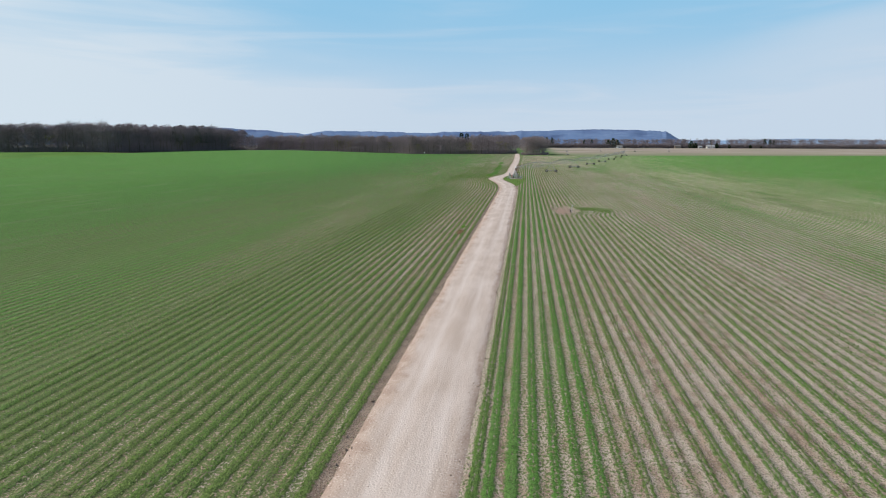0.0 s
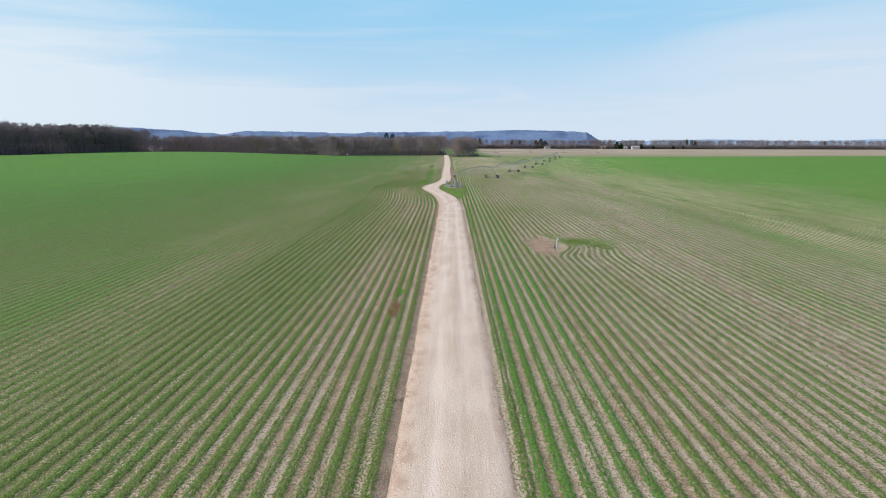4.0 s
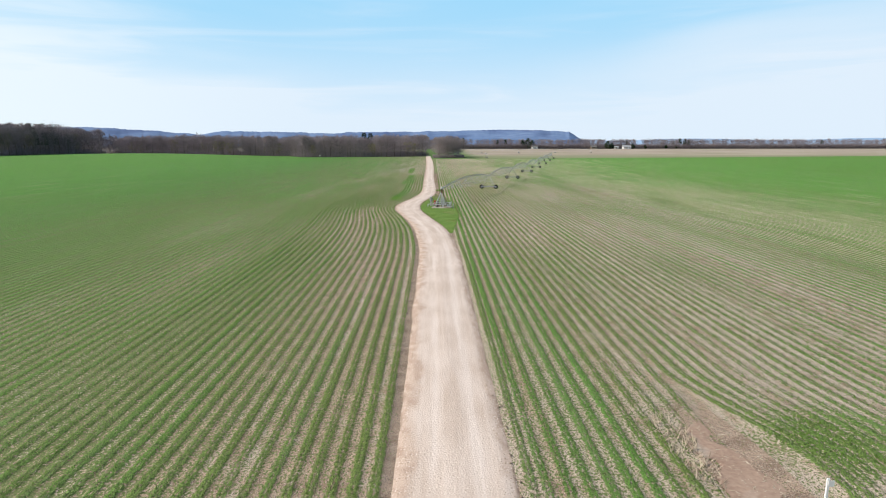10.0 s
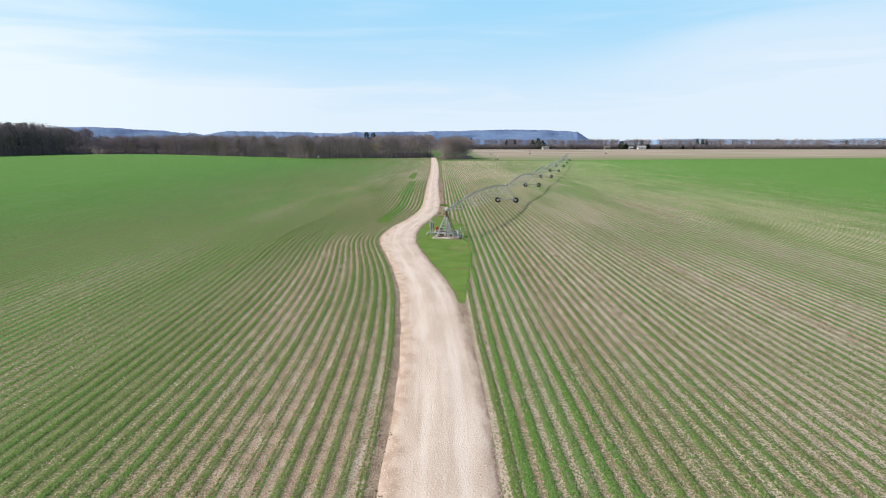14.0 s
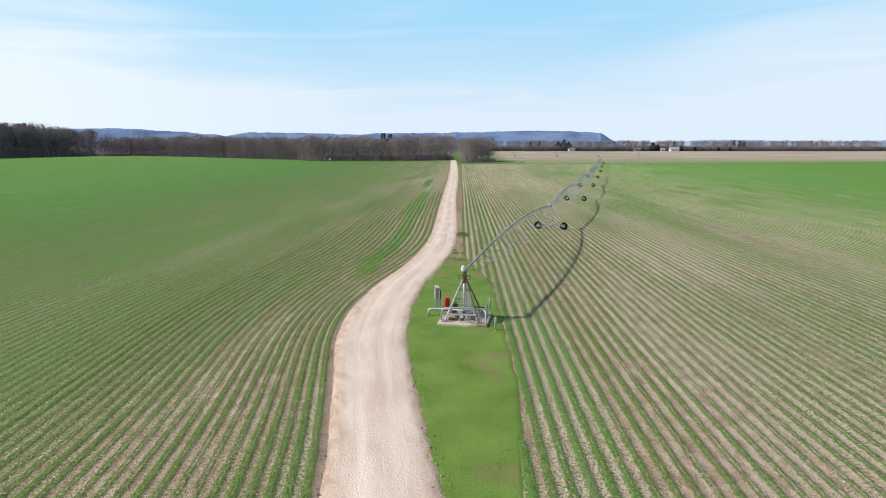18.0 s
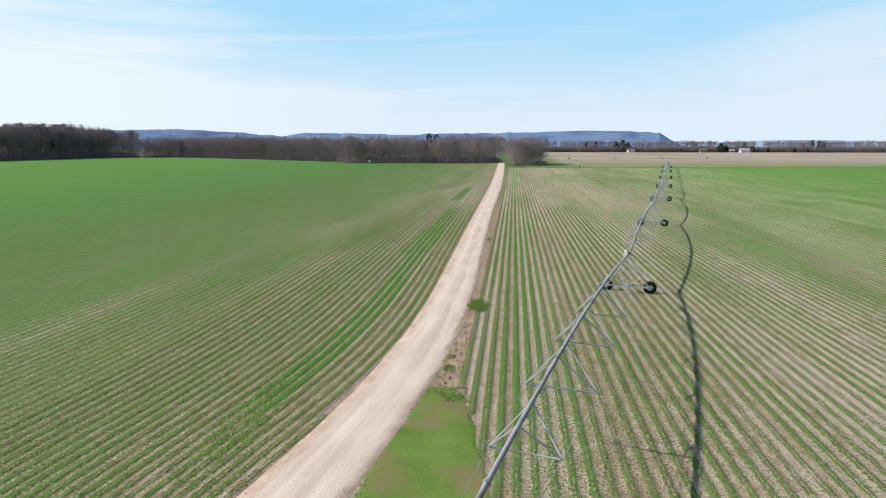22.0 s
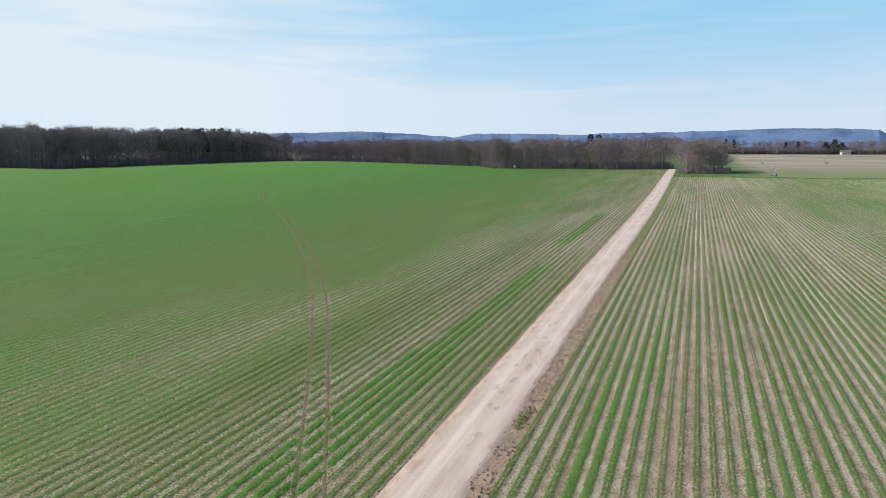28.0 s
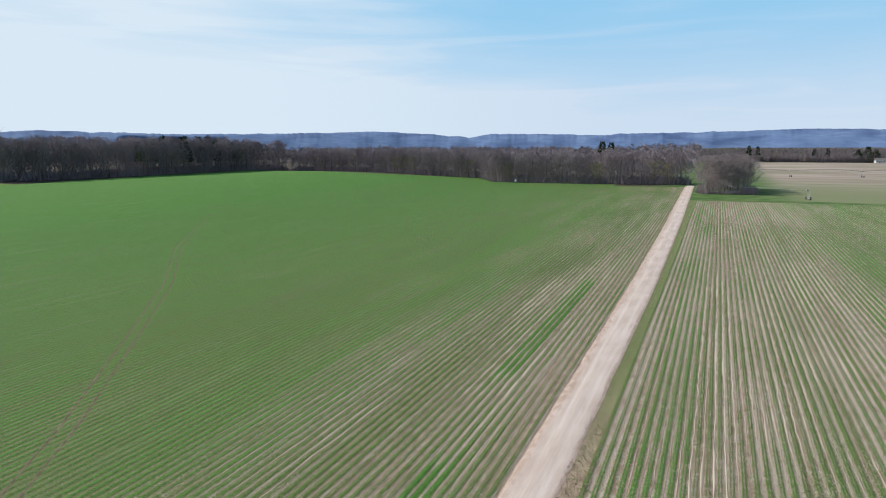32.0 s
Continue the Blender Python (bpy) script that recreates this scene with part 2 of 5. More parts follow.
def patchy(x, y, cell_x, cell_y):
    """Smooth noise from 0 to 1 over the plan."""
    u, v = np.asarray(x, float) / cell_x + 500, np.asarray(y, float) / cell_y + 500
    i, j = np.floor(u).astype(int), np.floor(v).astype(int)
    a, b = u - i, v - j
    a, b = a * a * (3 - 2 * a), b * b * (3 - 2 * b)
    at = lambda p, q: LATTICE[p % 64, q % 64]
    return (at(i, j) * (1 - a) + at(i + 1, j) * a) * (1 - b) + (at(i, j + 1) * (1 - a) + at(i + 1, j + 1) * a) * b


def road_l(y):
    return np.interp(y, ROAD_Y, ROAD_L)


def road_r(y):
    return np.interp(y, ROAD_Y, ROAD_R)


def row_guide(y):
    return np.interp(y, ROAD_Y, ROW_GUIDE)


def road_smooth(f, y):
    return sum(f(np.asarray(y, float) + d) for d in (-6, -4, -2, 0, 2, 4, 6)) / 7.0


RUT_X = (-8.2, -9.9, -15.35, -23.35, -31.4, -44.4, -61.4, -80.4, -107.5, -142, -165)
RUT_Y = (274.5, 279, 288, 300.8, 313.2, 331, 352, 375, 403, 447, 480)


def rut_distance(x, y):
    """Roughly how far a place lies from the middle of the wheel ruts."""
    rx = np.interp(y, RUT_Y, RUT_X)
    slope = np.interp(y + 1, RUT_Y, RUT_X) - rx
    d = (x - rx) / np.sqrt(1 + slope ** 2)
    return np.where((y > 274.5) & (y < 480), d, 99.0)


def island_east(y):
    return np.interp(y, (172, 196, 222, 236), (-2.6, -0.5, -0.7, -3.4))


def in_island(x, y):
    return (y > 172) & (y < 236) & (x < island_east(y) - 0.05) & (x > -9)


def bare_patch(x, y):
    """0 in the middle of the bare ground round the marker post, 1 at its edge."""
    u, v = x - 6.2 - 0.03 * (y - 109.3), y - 109.3
    return (u / 1.4) ** 2 + (v / 6.2) ** 2


# ---- mesh helpers ----
class Bag:
    """Collects the faces of one mesh."""

    def __init__(self):
        self.v, self.f = [], []

    def add(self, verts, faces):
        k = len(self.v)
        self.v += [tuple(p) for p in verts]
        self.f += [tuple(i + k for i in f) for f in faces]
        return self

    def tube(self, a, b, r0, r1=None, n=8, caps=True):
        a, b = Vector(a), Vector(b)
        r1 = r0 if r1 is None else r1
        d = (b - a).normalized()
        u = d.orthogonal().normalized()
        w = d.cross(u)
        vs = [c + (u * math.cos(2 * math.pi * i / n) + w * math.sin(2 * math.pi * i / n)) * r for c, r in ((a, r0), (b, r1)) for i in range(n)]
        fs = [(i, (i + 1) % n, n + (i + 1) % n, n + i) for i in range(n)]
        if caps:
            fs += [tuple(range(n - 1, -1, -1)), tuple(range(n, 2 * n))]
        return self.add(vs, fs)

    def pipe(self, pts, r, n=8):
        """A round pipe through the points, with mitred joints."""
        pts = [Vector(p) for p in pts]
        rings = []
        u = None
        for i, p in enumerate(pts):
            d = (pts[min(i + 1, len(pts) - 1)] - pts[max(i - 1, 0)]).normalized()
            u = d.orthogonal().normalized() if u is None else (u - d * u.dot(d)).normalized()
            w = d.cross(u)
            rings.append([p + (u * math.cos(2 * math.pi * k / n) + w * math.sin(2 * math.pi * k / n)) * r for k in range(n)])
        vs = [q for ring in rings for q in ring]
        fs = [(j * n + k, j * n + (k + 1) % n, (j + 1) * n + (k + 1) % n, (j + 1) * n + k) for j in range(len(rings) - 1) for k in range(n)]
        fs += [tuple(range(n - 1, -1, -1)), tuple(range((len(rings) - 1) * n, len(rings) * n))]
        return self.add(vs, fs)

    def box(self, c, size, m=None, bevel=0.0):
        bm = bmesh.new()
        bmesh.ops.create_cube(bm, size=1.0)
        bmesh.ops.scale(bm, vec=size, verts=bm.verts)
        if bevel:
            bmesh.ops.bevel(bm, geom=bm.edges[:], offset=bevel, segments=2, affect="EDGES")
        mt = Matrix.Translation(c) @ (m.to_4x4() if m else Matrix())
        bmesh.ops.transform(bm, matrix=mt, verts=bm.verts)
        bm.verts.index_update()
        self.add([v.co[:] for v in bm.verts], [[v.index for v in f.verts] for f in bm.faces])
        bm.free()
        return self

    def lathe(self, profile, axis_at=(0, 0, 0), m=None, n=20):
        """Turns (radius, height) pairs round z."""
        mt = Matrix.Translation(axis_at) @ (m.to_4x4() if m else Matrix())
        vs = [mt @ Vector((r * math.cos(2 * math.pi * k / n), r * math.sin(2 * math.pi * k / n), h)) for r, h in profile for k in range(n)]
        fs = [(j * n + k, j * n + (k + 1) % n, (j + 1) * n + (k + 1) % n, (j + 1) * n + k) for j in range(len(profile) - 1) for k in range(n)]
        return self.add(vs, fs)

    def mesh(self, name, material_, shade=False):
        me = bpy.data.meshes.new(name)
        me.from_pydata(self.v, [], self.f)
        me.materials.append(material_)
        if shade:
            me.polygons.foreach_set("use_smooth", [True] * len(me.polygons))
        me.update()
        return me


def part(name, bag, material_, parent=None, label="", shade=False):
    ob = new(name, bag.mesh(name, material_, shade))
    if parent:
        ob.parent = parent
    return tagged(ob, label)


def thing(name, at, label, category, group="", turn=0.0):
    ob = new(name)
    ob.empty_display_size = 0.3
    ob.matrix_basis = pose(*at, 0, 0, turn)
    return tagged(ob, label, category, group)


def arrays(name, verts, faces, material_):
    """A mesh object from number arrays; faces all have the same count of corners."""
    me = bpy.data.meshes.new(name)
    k, c = faces.shape
    me.vertices.add(len(verts))
    me.vertices.foreach_set("co", verts.astype(np.float32).ravel())
    me.loops.add(k * c)
    me.loops.foreach_set("vertex_index", faces.astype(np.int32).ravel())
    me.polygons.add(k)
    me.polygons.foreach_set("loop_start", np.arange(0, k * c, c, dtype=np.int32))
    me.update(calc_edges=True)
    me.materials.append(material_)
    return new(name, me)


# ---- node helpers ----
class Nodes:
    """Short hands for wiring a node material."""

    def __init__(self, name, rough=0.9):
        self.m = bpy.data.materials.new(name)
        self.m.use_nodes = True
        self.n, self.l = self.m.node_tree.nodes, self.m.node_tree.links
        self.b = self.n["Principled BSDF"]
        self.b.inputs["Roughness"].default_value, self.b.inputs["Specular IOR Level"].default_value = rough, 0.2
        self.co = self.n.new("ShaderNodeTexCoord").outputs["Object"]

    def put(self, node, key, v):
        if isinstance(v, tuple):
            node.inputs[key].default_value = (*v, 1)
        elif isinstance(v, (int, float)):
            node.inputs[key].default_value = v
        else:
            self.l.new(v, node.inputs[key])

    def tex(self, scale, detail=4, stretch=(1, 1, 1), at=(0, 0, 0)):
        mp, t = self.n.new("ShaderNodeMapping"), self.n.new("ShaderNodeTexNoise")
        mp.inputs["Scale"].default_value, mp.inputs["Location"].default_value = stretch, at
        t.inputs["Scale"].default_value, t.inputs["Detail"].default_value = scale, detail
        self.l.new(self.co, mp.inputs["Vector"])
        self.l.new(mp.outputs["Vector"], t.inputs["Vector"])
        return t.outputs["Fac"]

    def ramp(self, value, a, c, lo=0.0, hi=1.0):
        r = self.n.new("ShaderNodeMapRange")
        r.interpolation_type = "SMOOTHSTEP"
        for k, v in (("From Min", a), ("From Max", c), ("To Min", lo), ("To Max", hi), ("Value", value)):
            self.put(r, k, v)
        return r.outputs["Result"]

    def math(self, op, a, c=0.0):
        q = self.n.new("ShaderNodeMath")
        q.operation = op
        self.put(q, 0, a)
        self.put(q, 1, c)
        return q.outputs[0]

    def mix(self, fac, a, c):
        q = self.n.new("ShaderNodeMixRGB")
        self.put(q, "Fac", fac)
        self.put(q, "Color1", a)
        self.put(q, "Color2", c)
        return q.outputs["Color"]

    def attr(self, name):
        q = self.n.new("ShaderNodeAttribute")
        q.attribute_name = name
        return q.outputs["Fac"]


# ---- ground ----
def ground_material():
    m = bpy.data.materials.new("ground_cover")
    m.use_nodes = True
    n, l = m.node_tree.nodes, m.node_tree.links
    b = n["Principled BSDF"]
    b.inputs["Roughness"].default_value, b.inputs["Specular IOR Level"].default_value = 0.95, 0.15
    co = n.new("ShaderNodeTexCoord")
    xyz = n.new("ShaderNodeSeparateXYZ")
    l.new(co.outputs["Object"], xyz.inputs[0])

    def tex(scale, detail=4, stretch=(1, 1, 1)):
        mp, t = n.new("ShaderNodeMapping"), n.new("ShaderNodeTexNoise")
        mp.inputs["Scale"].default_value = stretch
        t.inputs["Scale"].default_value, t.inputs["Detail"].default_value = scale, detail
        l.new(co.outputs["Object"], mp.inputs["Vector"])
        l.new(mp.outputs["Vector"], t.inputs["Vector"])
        return t.outputs["Fac"]

    def ramp(value, a, c):
        r = n.new("ShaderNodeMapRange")
        r.interpolation_type = "SMOOTHSTEP"
        r.inputs["From Min"].default_value, r.inputs["From Max"].default_value = a, c
        l.new(value, r.inputs["Value"])
        return r.outputs["Result"]

    def math_(op, a, c):
        q = n.new("ShaderNodeMath")
        q.operation = op
        for i, v in enumerate((a, c)):
            if isinstance(v, (int, float)):
                q.inputs[i].default_value = v
            else:
                l.new(v, q.inputs[i])
        return q.outputs[0]

    def mix(fac, a, c):
        q = n.new("ShaderNodeMixRGB")
        l.new(fac, q.inputs["Fac"])
        for i, v in (("Color1", a), ("Color2", c)):
            if isinstance(v, tuple):
                q.inputs[i].default_value = (*v, 1)
            else:
                l.new(v, q.inputs[i])
        return q.outputs["Color"]

    fine = tex(22, 3, (1, 0.6, 1))
    soil = mix(ramp(tex(0.25, 5), 0.35, 0.65), (0.24, 0.165, 0.13), (0.36, 0.272, 0.22))
    soil = mix(ramp(fine, 0.52, 0.66), soil, (0.57, 0.49, 0.41))
    soil = mix(ramp(tex(17, 2), 0.56, 0.66), soil, (0.11, 0.08, 0.06))
    soil = mix(ramp(tex(0.07, 6), 0.56, 0.78), soil, (0.36, 0.325, 0.275))
    away = math_("ABSOLUTE", math_("ADD", xyz.outputs["X"], 3.0), 0.0)
    strawy = math_("MULTIPLY", ramp(away, 7.0, 22.0), ramp(tex(0.25, 4, (1, 0.15, 1)), 0.3, 0.55))
    strawy = math_("MULTIPLY", strawy, math_("ADD", math_("MULTIPLY", ramp(xyz.outputs["X"], -2.0, 2.0), 0.45), 0.25))
    soil = mix(strawy, soil, (0.56, 0.51, 0.42))
    west = ramp(xyz.outputs["X"], -6.0, -30.0)
    weedy = math_("ADD", tex(3.2, 5), math_("MULTIPLY", west, 0.1))
    weedy = math_("ADD", weedy, math_("MULTIPLY", ramp(xyz.outputs["X"], 3.0, 14.0), 0.07))
    # soil gets darker towards the west, most in the south
    west_darker = math_("MULTIPLY", ramp(xyz.outputs["X"], -6.0, -20.0), math_("ADD", math_("MULTIPLY", ramp(xyz.outputs["Y"], 140.0, 50.0), 0.2), 0.33))
    soil = mix(west_darker, soil, (0.15, 0.11, 0.08))
    soil = mix(ramp(weedy, 0.53, 0.66), soil, (0.115, 0.16, 0.052))
    tan = mix(ramp(tex(0.02, 5, (0.5, 2.5, 1)), 0.35, 0.65), (0.295, 0.24, 0.19), (0.41, 0.345, 0.28))
    tan = mix(ramp(tex(0.03, 4, (0.4, 4, 1)), 0.5, 0.7), tan, (0.22, 0.235, 0.125))
    tan = mix(ramp(xyz.outputs["Y"], 760.0, 600.0), tan, (0.205, 0.225, 0.115))
    grass = mix(ramp(tex(0.15, 5), 0.35, 0.65), (0.06, 0.13, 0.03), (0.13, 0.19, 0.06))
    wood = mix(ramp(tex(0.2, 5), 0.35, 0.65), (0.05, 0.04, 0.03), (0.10, 0.085, 0.06))
    wob = math_("MULTIPLY", math_("SUBTRACT", tex(0.05, 4), 0.5), 10.0)
    slant = math_("MULTIPLY", math_("MAXIMUM", math_("SUBTRACT", xyz.outputs["X"], 60.0), 0.0), 0.245)
    y = math_("ADD", xyz.outputs["Y"], wob)
    yn = math_("SUBTRACT", y, slant)
    x = math_("ADD", xyz.outputs["X"], wob)
    col = mix(ramp(yn, 560.0, 566.0), soil, grass)
    col = mix(math_("MULTIPLY", ramp(yn, 571.0, 576.0), ramp(x, 20.0, 40.0)), col, tan)
    col = mix(math_("MULTIPLY", ramp(y, 636.0, 660.0), math_("SUBTRACT", 1.0, ramp(x, -30.0, -14.0))), col, wood)
    crop = mix(ramp(tex(0.03, 5), 0.35, 0.65), (0.07, 0.17, 0.022), (0.115, 0.23, 0.036))
    col = mix(math_("MULTIPLY", ramp(x, -338.0, -346.0), math_("SUBTRACT", 1.0, ramp(y, 700.0, 705.0))), col, crop)
    col = mix(math_("MULTIPLY", ramp(x, 388.0, 394.0), math_("SUBTRACT", 1.0, ramp(yn, 560.0, 566.0))), col, crop)
    col = mix(math_("MULTIPLY", ramp(x, -340.0, -352.0), ramp(y, 516.0, 524.0)), col, wood)
    col = mix(ramp(y, 1000.0, 1012.0), col, wood)
    l.new(col, b.inputs["Base Color"])
    bp = n.new("ShaderNodeBump")
    bp.inputs["Strength"].default_value, bp.inputs["Distance"].default_value = 0.7, 0.06
    l.new(tex(6, 4), bp.inputs["Height"])
    l.new(bp.outputs["Normal"], b.inputs["Normal"])
    return m


M_GROUND = ground_material()
gx = np.unique(np.concatenate([np.arange(-60, 61, 4.0), np.arange(-600, 601, 15.0), np.linspace(-4800, 4800, 33)]))
gy = np.unique(np.concatenate([np.arange(-60, 720, 6.0), np.arange(720, 1300, 15.0), np.linspace(-1500, 4900, 30)]))
GX, GY = np.meshgrid(gx, gy)
gv = np.stack([GX.ravel(), GY.ravel(), (height(GX, GY) - 0.015 - 0.055 * smooth(36, 50, np.abs(GX))).ravel()], 1)
gi = np.arange(len(gy) * len(gx)).reshape(len(gy), len(gx))
gf = np.stack([gi[:-1, :-1].ravel(), gi[:-1, 1:].ravel(), gi[1:, 1:].ravel(), gi[1:, :-1].ravel()], 1)
ground = tagged(arrays("ground", gv, gf, M_GROUND), "farmland soil with straw residue and dry stubble beyond", "ground", "", "structure")


# ---- track ----
def track_material():
    """Sandy gravel in road coordinates: wheel lanes, long streaks, brown margins and loose stones."""
    k = Nodes("gravel_track", 0.95)
    uv, xyz, road = k.n.new("ShaderNodeUVMap"), k.n.new("ShaderNodeSeparateXYZ"), k.n.new("ShaderNodeCombineXYZ")
    uv.uv_map = "UVMap"
    k.l.new(uv.outputs["UV"], xyz.inputs[0])
    u, v = xyz.outputs["X"], xyz.outputs["Y"]
    k.l.new(k.math("MULTIPLY", u, 4.3), road.inputs[0])
    k.l.new(v, road.inputs[1])
    k.co = road.outputs[0]
    col = k.mix(k.ramp(k.tex(0.5, 5, (1.2, 0.35, 1)), 0.32, 0.68), (0.50, 0.40, 0.33), (0.61, 0.51, 0.44))
    col = k.mix(k.ramp(k.tex(2.2, 4, (1.5, 0.05, 1), (3, 1, 0)), 0.45, 0.7, 0.0, 0.4), col, (0.66, 0.57, 0.505))
    lanes = k.math("ABSOLUTE", k.math("SUBTRACT", k.math("ABSOLUTE", k.math("SUBTRACT", u, 0.53)), 0.17))
    worn = k.math("MULTIPLY", k.ramp(lanes, 0.09, 0.01), k.ramp(k.tex(0.7, 5, (1.6, 0.1, 1), (7, 0, 2)), 0.35, 0.62))
    col = k.mix(k.math("MULTIPLY", worn, 0.6), col, (0.69, 0.605, 0.545))
    ruts = k.ramp(k.tex(4.5, 3, (1.4, 0.03, 1), (1, 5, 9)), 0.56, 0.7, 0.0, 0.25)
    col = k.mix(ruts, col, (0.44, 0.34, 0.265))
    wob = k.math("MULTIPLY", k.math("SUBTRACT", k.tex(0.9, 6, (1, 0.5, 1), (2, 2, 2)), 0.5), 0.5)
    west = k.math("ADD", u, wob)
    pink = k.mix(k.ramp(k.tex(1.8, 5, (1, 0.5, 1), (4, 4, 4)), 0.4, 0.62), (0.40, 0.285, 0.215), (0.52, 0.40, 0.32))
    col = k.mix(k.ramp(west, 0.24, 0.08, 0.0, 0.85), col, pink)
    col = k.mix(k.ramp(k.math("SUBTRACT", u, k.math("MULTIPLY", wob, 0.55)), 0.86, 0.95, 0.0, 0.8), col, pink)
    margin = k.math("ADD", k.math("ABSOLUTE", k.math("SUBTRACT", u, 0.5)), k.math("MULTIPLY", wob, 0.35))
    soil = k.mix(k.ramp(k.tex(3.0, 5), 0.4, 0.65), (0.235, 0.165, 0.12), (0.40, 0.305, 0.23))
    col = k.mix(k.ramp(margin, 0.455, 0.5), col, soil)
    hollow = k.math("MULTIPLY", k.ramp(k.tex(1.15, 3, (1.1, 0.55, 1), (6, 3, 1)), 0.54, 0.63), k.math("MULTIPLY", k.ramp(v, 284.0, 290.0), k.ramp(v, 322.0, 312.0)))
    hollow = k.math("MULTIPLY", hollow, k.ramp(k.math("ABSOLUTE", k.math("SUBTRACT", u, 0.5)), 0.24, 0.1))
    col = k.mix(k.math("MULTIPLY", hollow, 0.75), col, (0.38, 0.295, 0.235))
    grit = k.tex(14.0, 3, (1, 0.8, 1))
    pebble = k.math("ADD", grit, k.ramp(margin, 0.22, 0.46, 0.0, 0.05))
    col = k.mix(k.ramp(pebble, 0.64, 0.72), col, (0.27, 0.2, 0.15))
    col = k.mix(k.ramp(grit, 0.40, 0.33), col, (0.70, 0.62, 0.54))
    k.l.new(col, k.b.inputs["Base Color"])
    bp = k.n.new("ShaderNodeBump")
    bp.inputs["Strength"].default_value, bp.inputs["Distance"].default_value = 0.5, 0.05
    k.l.new(k.math("ADD", grit, k.math("MULTIPLY", k.tex(2.5, 5, (1.2, 0.25, 1)), 0.8)), bp.inputs["Height"])
    k.l.new(bp.outputs["Normal"], k.b.inputs["Normal"])
    return k.m


def build_track():
    ys = np.concatenate([np.arange(-40, 420, 0.5), np.arange(420, 656, 2.5)])
    le, ri = road_smooth(road_l, ys), road_smooth(road_r, ys)
    rag = lambda seed: np.array([noise.noise((seed, v * 0.16, 0)) * 0.35 + noise.noise((seed, v * 0.55, 3)) * 0.12 for v in ys])
    le, ri = le + 0.3 * rag(1.0) - 0.2, ri + 0.3 * rag(8.0) + 0.2
    cols = np.array([0, 0.06, 0.16, 0.3, 0.42, 0.5, 0.58, 0.7, 0.84, 0.94, 1.0])
    lift = np.array([-0.05, 0.04, 0.075, 0.055, 0.085, 0.095, 0.085, 0.055, 0.075, 0.04, -0.05])
    X = le[:, None] + (ri - le)[:, None] * cols
    Y = np.repeat(ys[:, None], len(cols), 1)
    Z = height(X, Y) + lift + 0.012
    for c in (1, 2, 8, 9):
        Z[:, c] += np.array([noise.noise((c, v * 0.45, 2)) * 0.016 + noise.noise((c, v * 1.1, 9)) * 0.022 for v in ys]) * (1 if c in (1, 9) else 0.5)
    v = np.stack([X.ravel(), Y.ravel(), Z.ravel()], 1)
    i = np.arange(len(v)).reshape(X.shape)
    f = np.stack([i[:-1, :-1].ravel(), i[:-1, 1:].ravel(), i[1:, 1:].ravel(), i[1:, :-1].ravel()], 1)
    ob = arrays("road", v, f, track_material())
    layer = ob.data.uv_layers.new(name="UVMap")
    uv = np.stack([np.repeat(cols[None], len(ys), 0).ravel(), Y.ravel()], 1)[f.ravel()]
    layer.data.foreach_set("uv", uv.astype(np.float32).ravel())
    ob.data.polygons.foreach_set("use_smooth", [True] * len(ob.data.polygons))
    return tagged(ob, "pale sandy gravel farm track with worn wheel lanes", "road", "", "structure")


build_track()

# ---- crop rows ----
PITCH = 0.762
rng = np.random.default_rng(7)


def row_places(base, y):
    """Where the row that starts out at x = base runs at each y, and where it has plants."""
    le, ri = road_smooth(road_l, y), road_smooth(road_r, y)
    if base < -4:
        d = -7.0 - base
        straight = np.interp(y, (-60, 160, 257, 331, 640), (-6.2, -6.3, -6.8, -7.4, -9.8))
        x = base + (road_smooth(row_guide, y) - straight) * np.exp(-d / 20.0) + (straight + 6.3) * 0.5
        ok = (x < le - 0.22)
    else:
        d = np.maximum(base - 7.3, 0)
        x = base + np.where(base > 7.3, 2.3, 0.0) * smooth(102, 109.5, y) * (1 - smooth(110.5, 121, y)) * np.exp(-d / 6.0)
        x = x + (0.25 * (1 - smooth(150, 168, y)) if -2 < base < -1.5 else 0.0)
        ok = (x > ri + np.where(y < 168, 0.25, np.where(y > 300, 0.4, 0.75))) & ~in_island(x, y) & (y < field_north(x) - 2)
    return x, ok


def leaf_tones(k, speck):
    """Olive to fresh green cereal, by the row's tone and a speckle."""
    tone = k.attr("tone")
    low = k.mix(tone, (0.078, 0.118, 0.025), (0.058, 0.158, 0.022))
    high = k.mix(tone, (0.222, 0.302, 0.085), (0.15, 0.36, 0.068))
    return k.mix(speck, low, high)


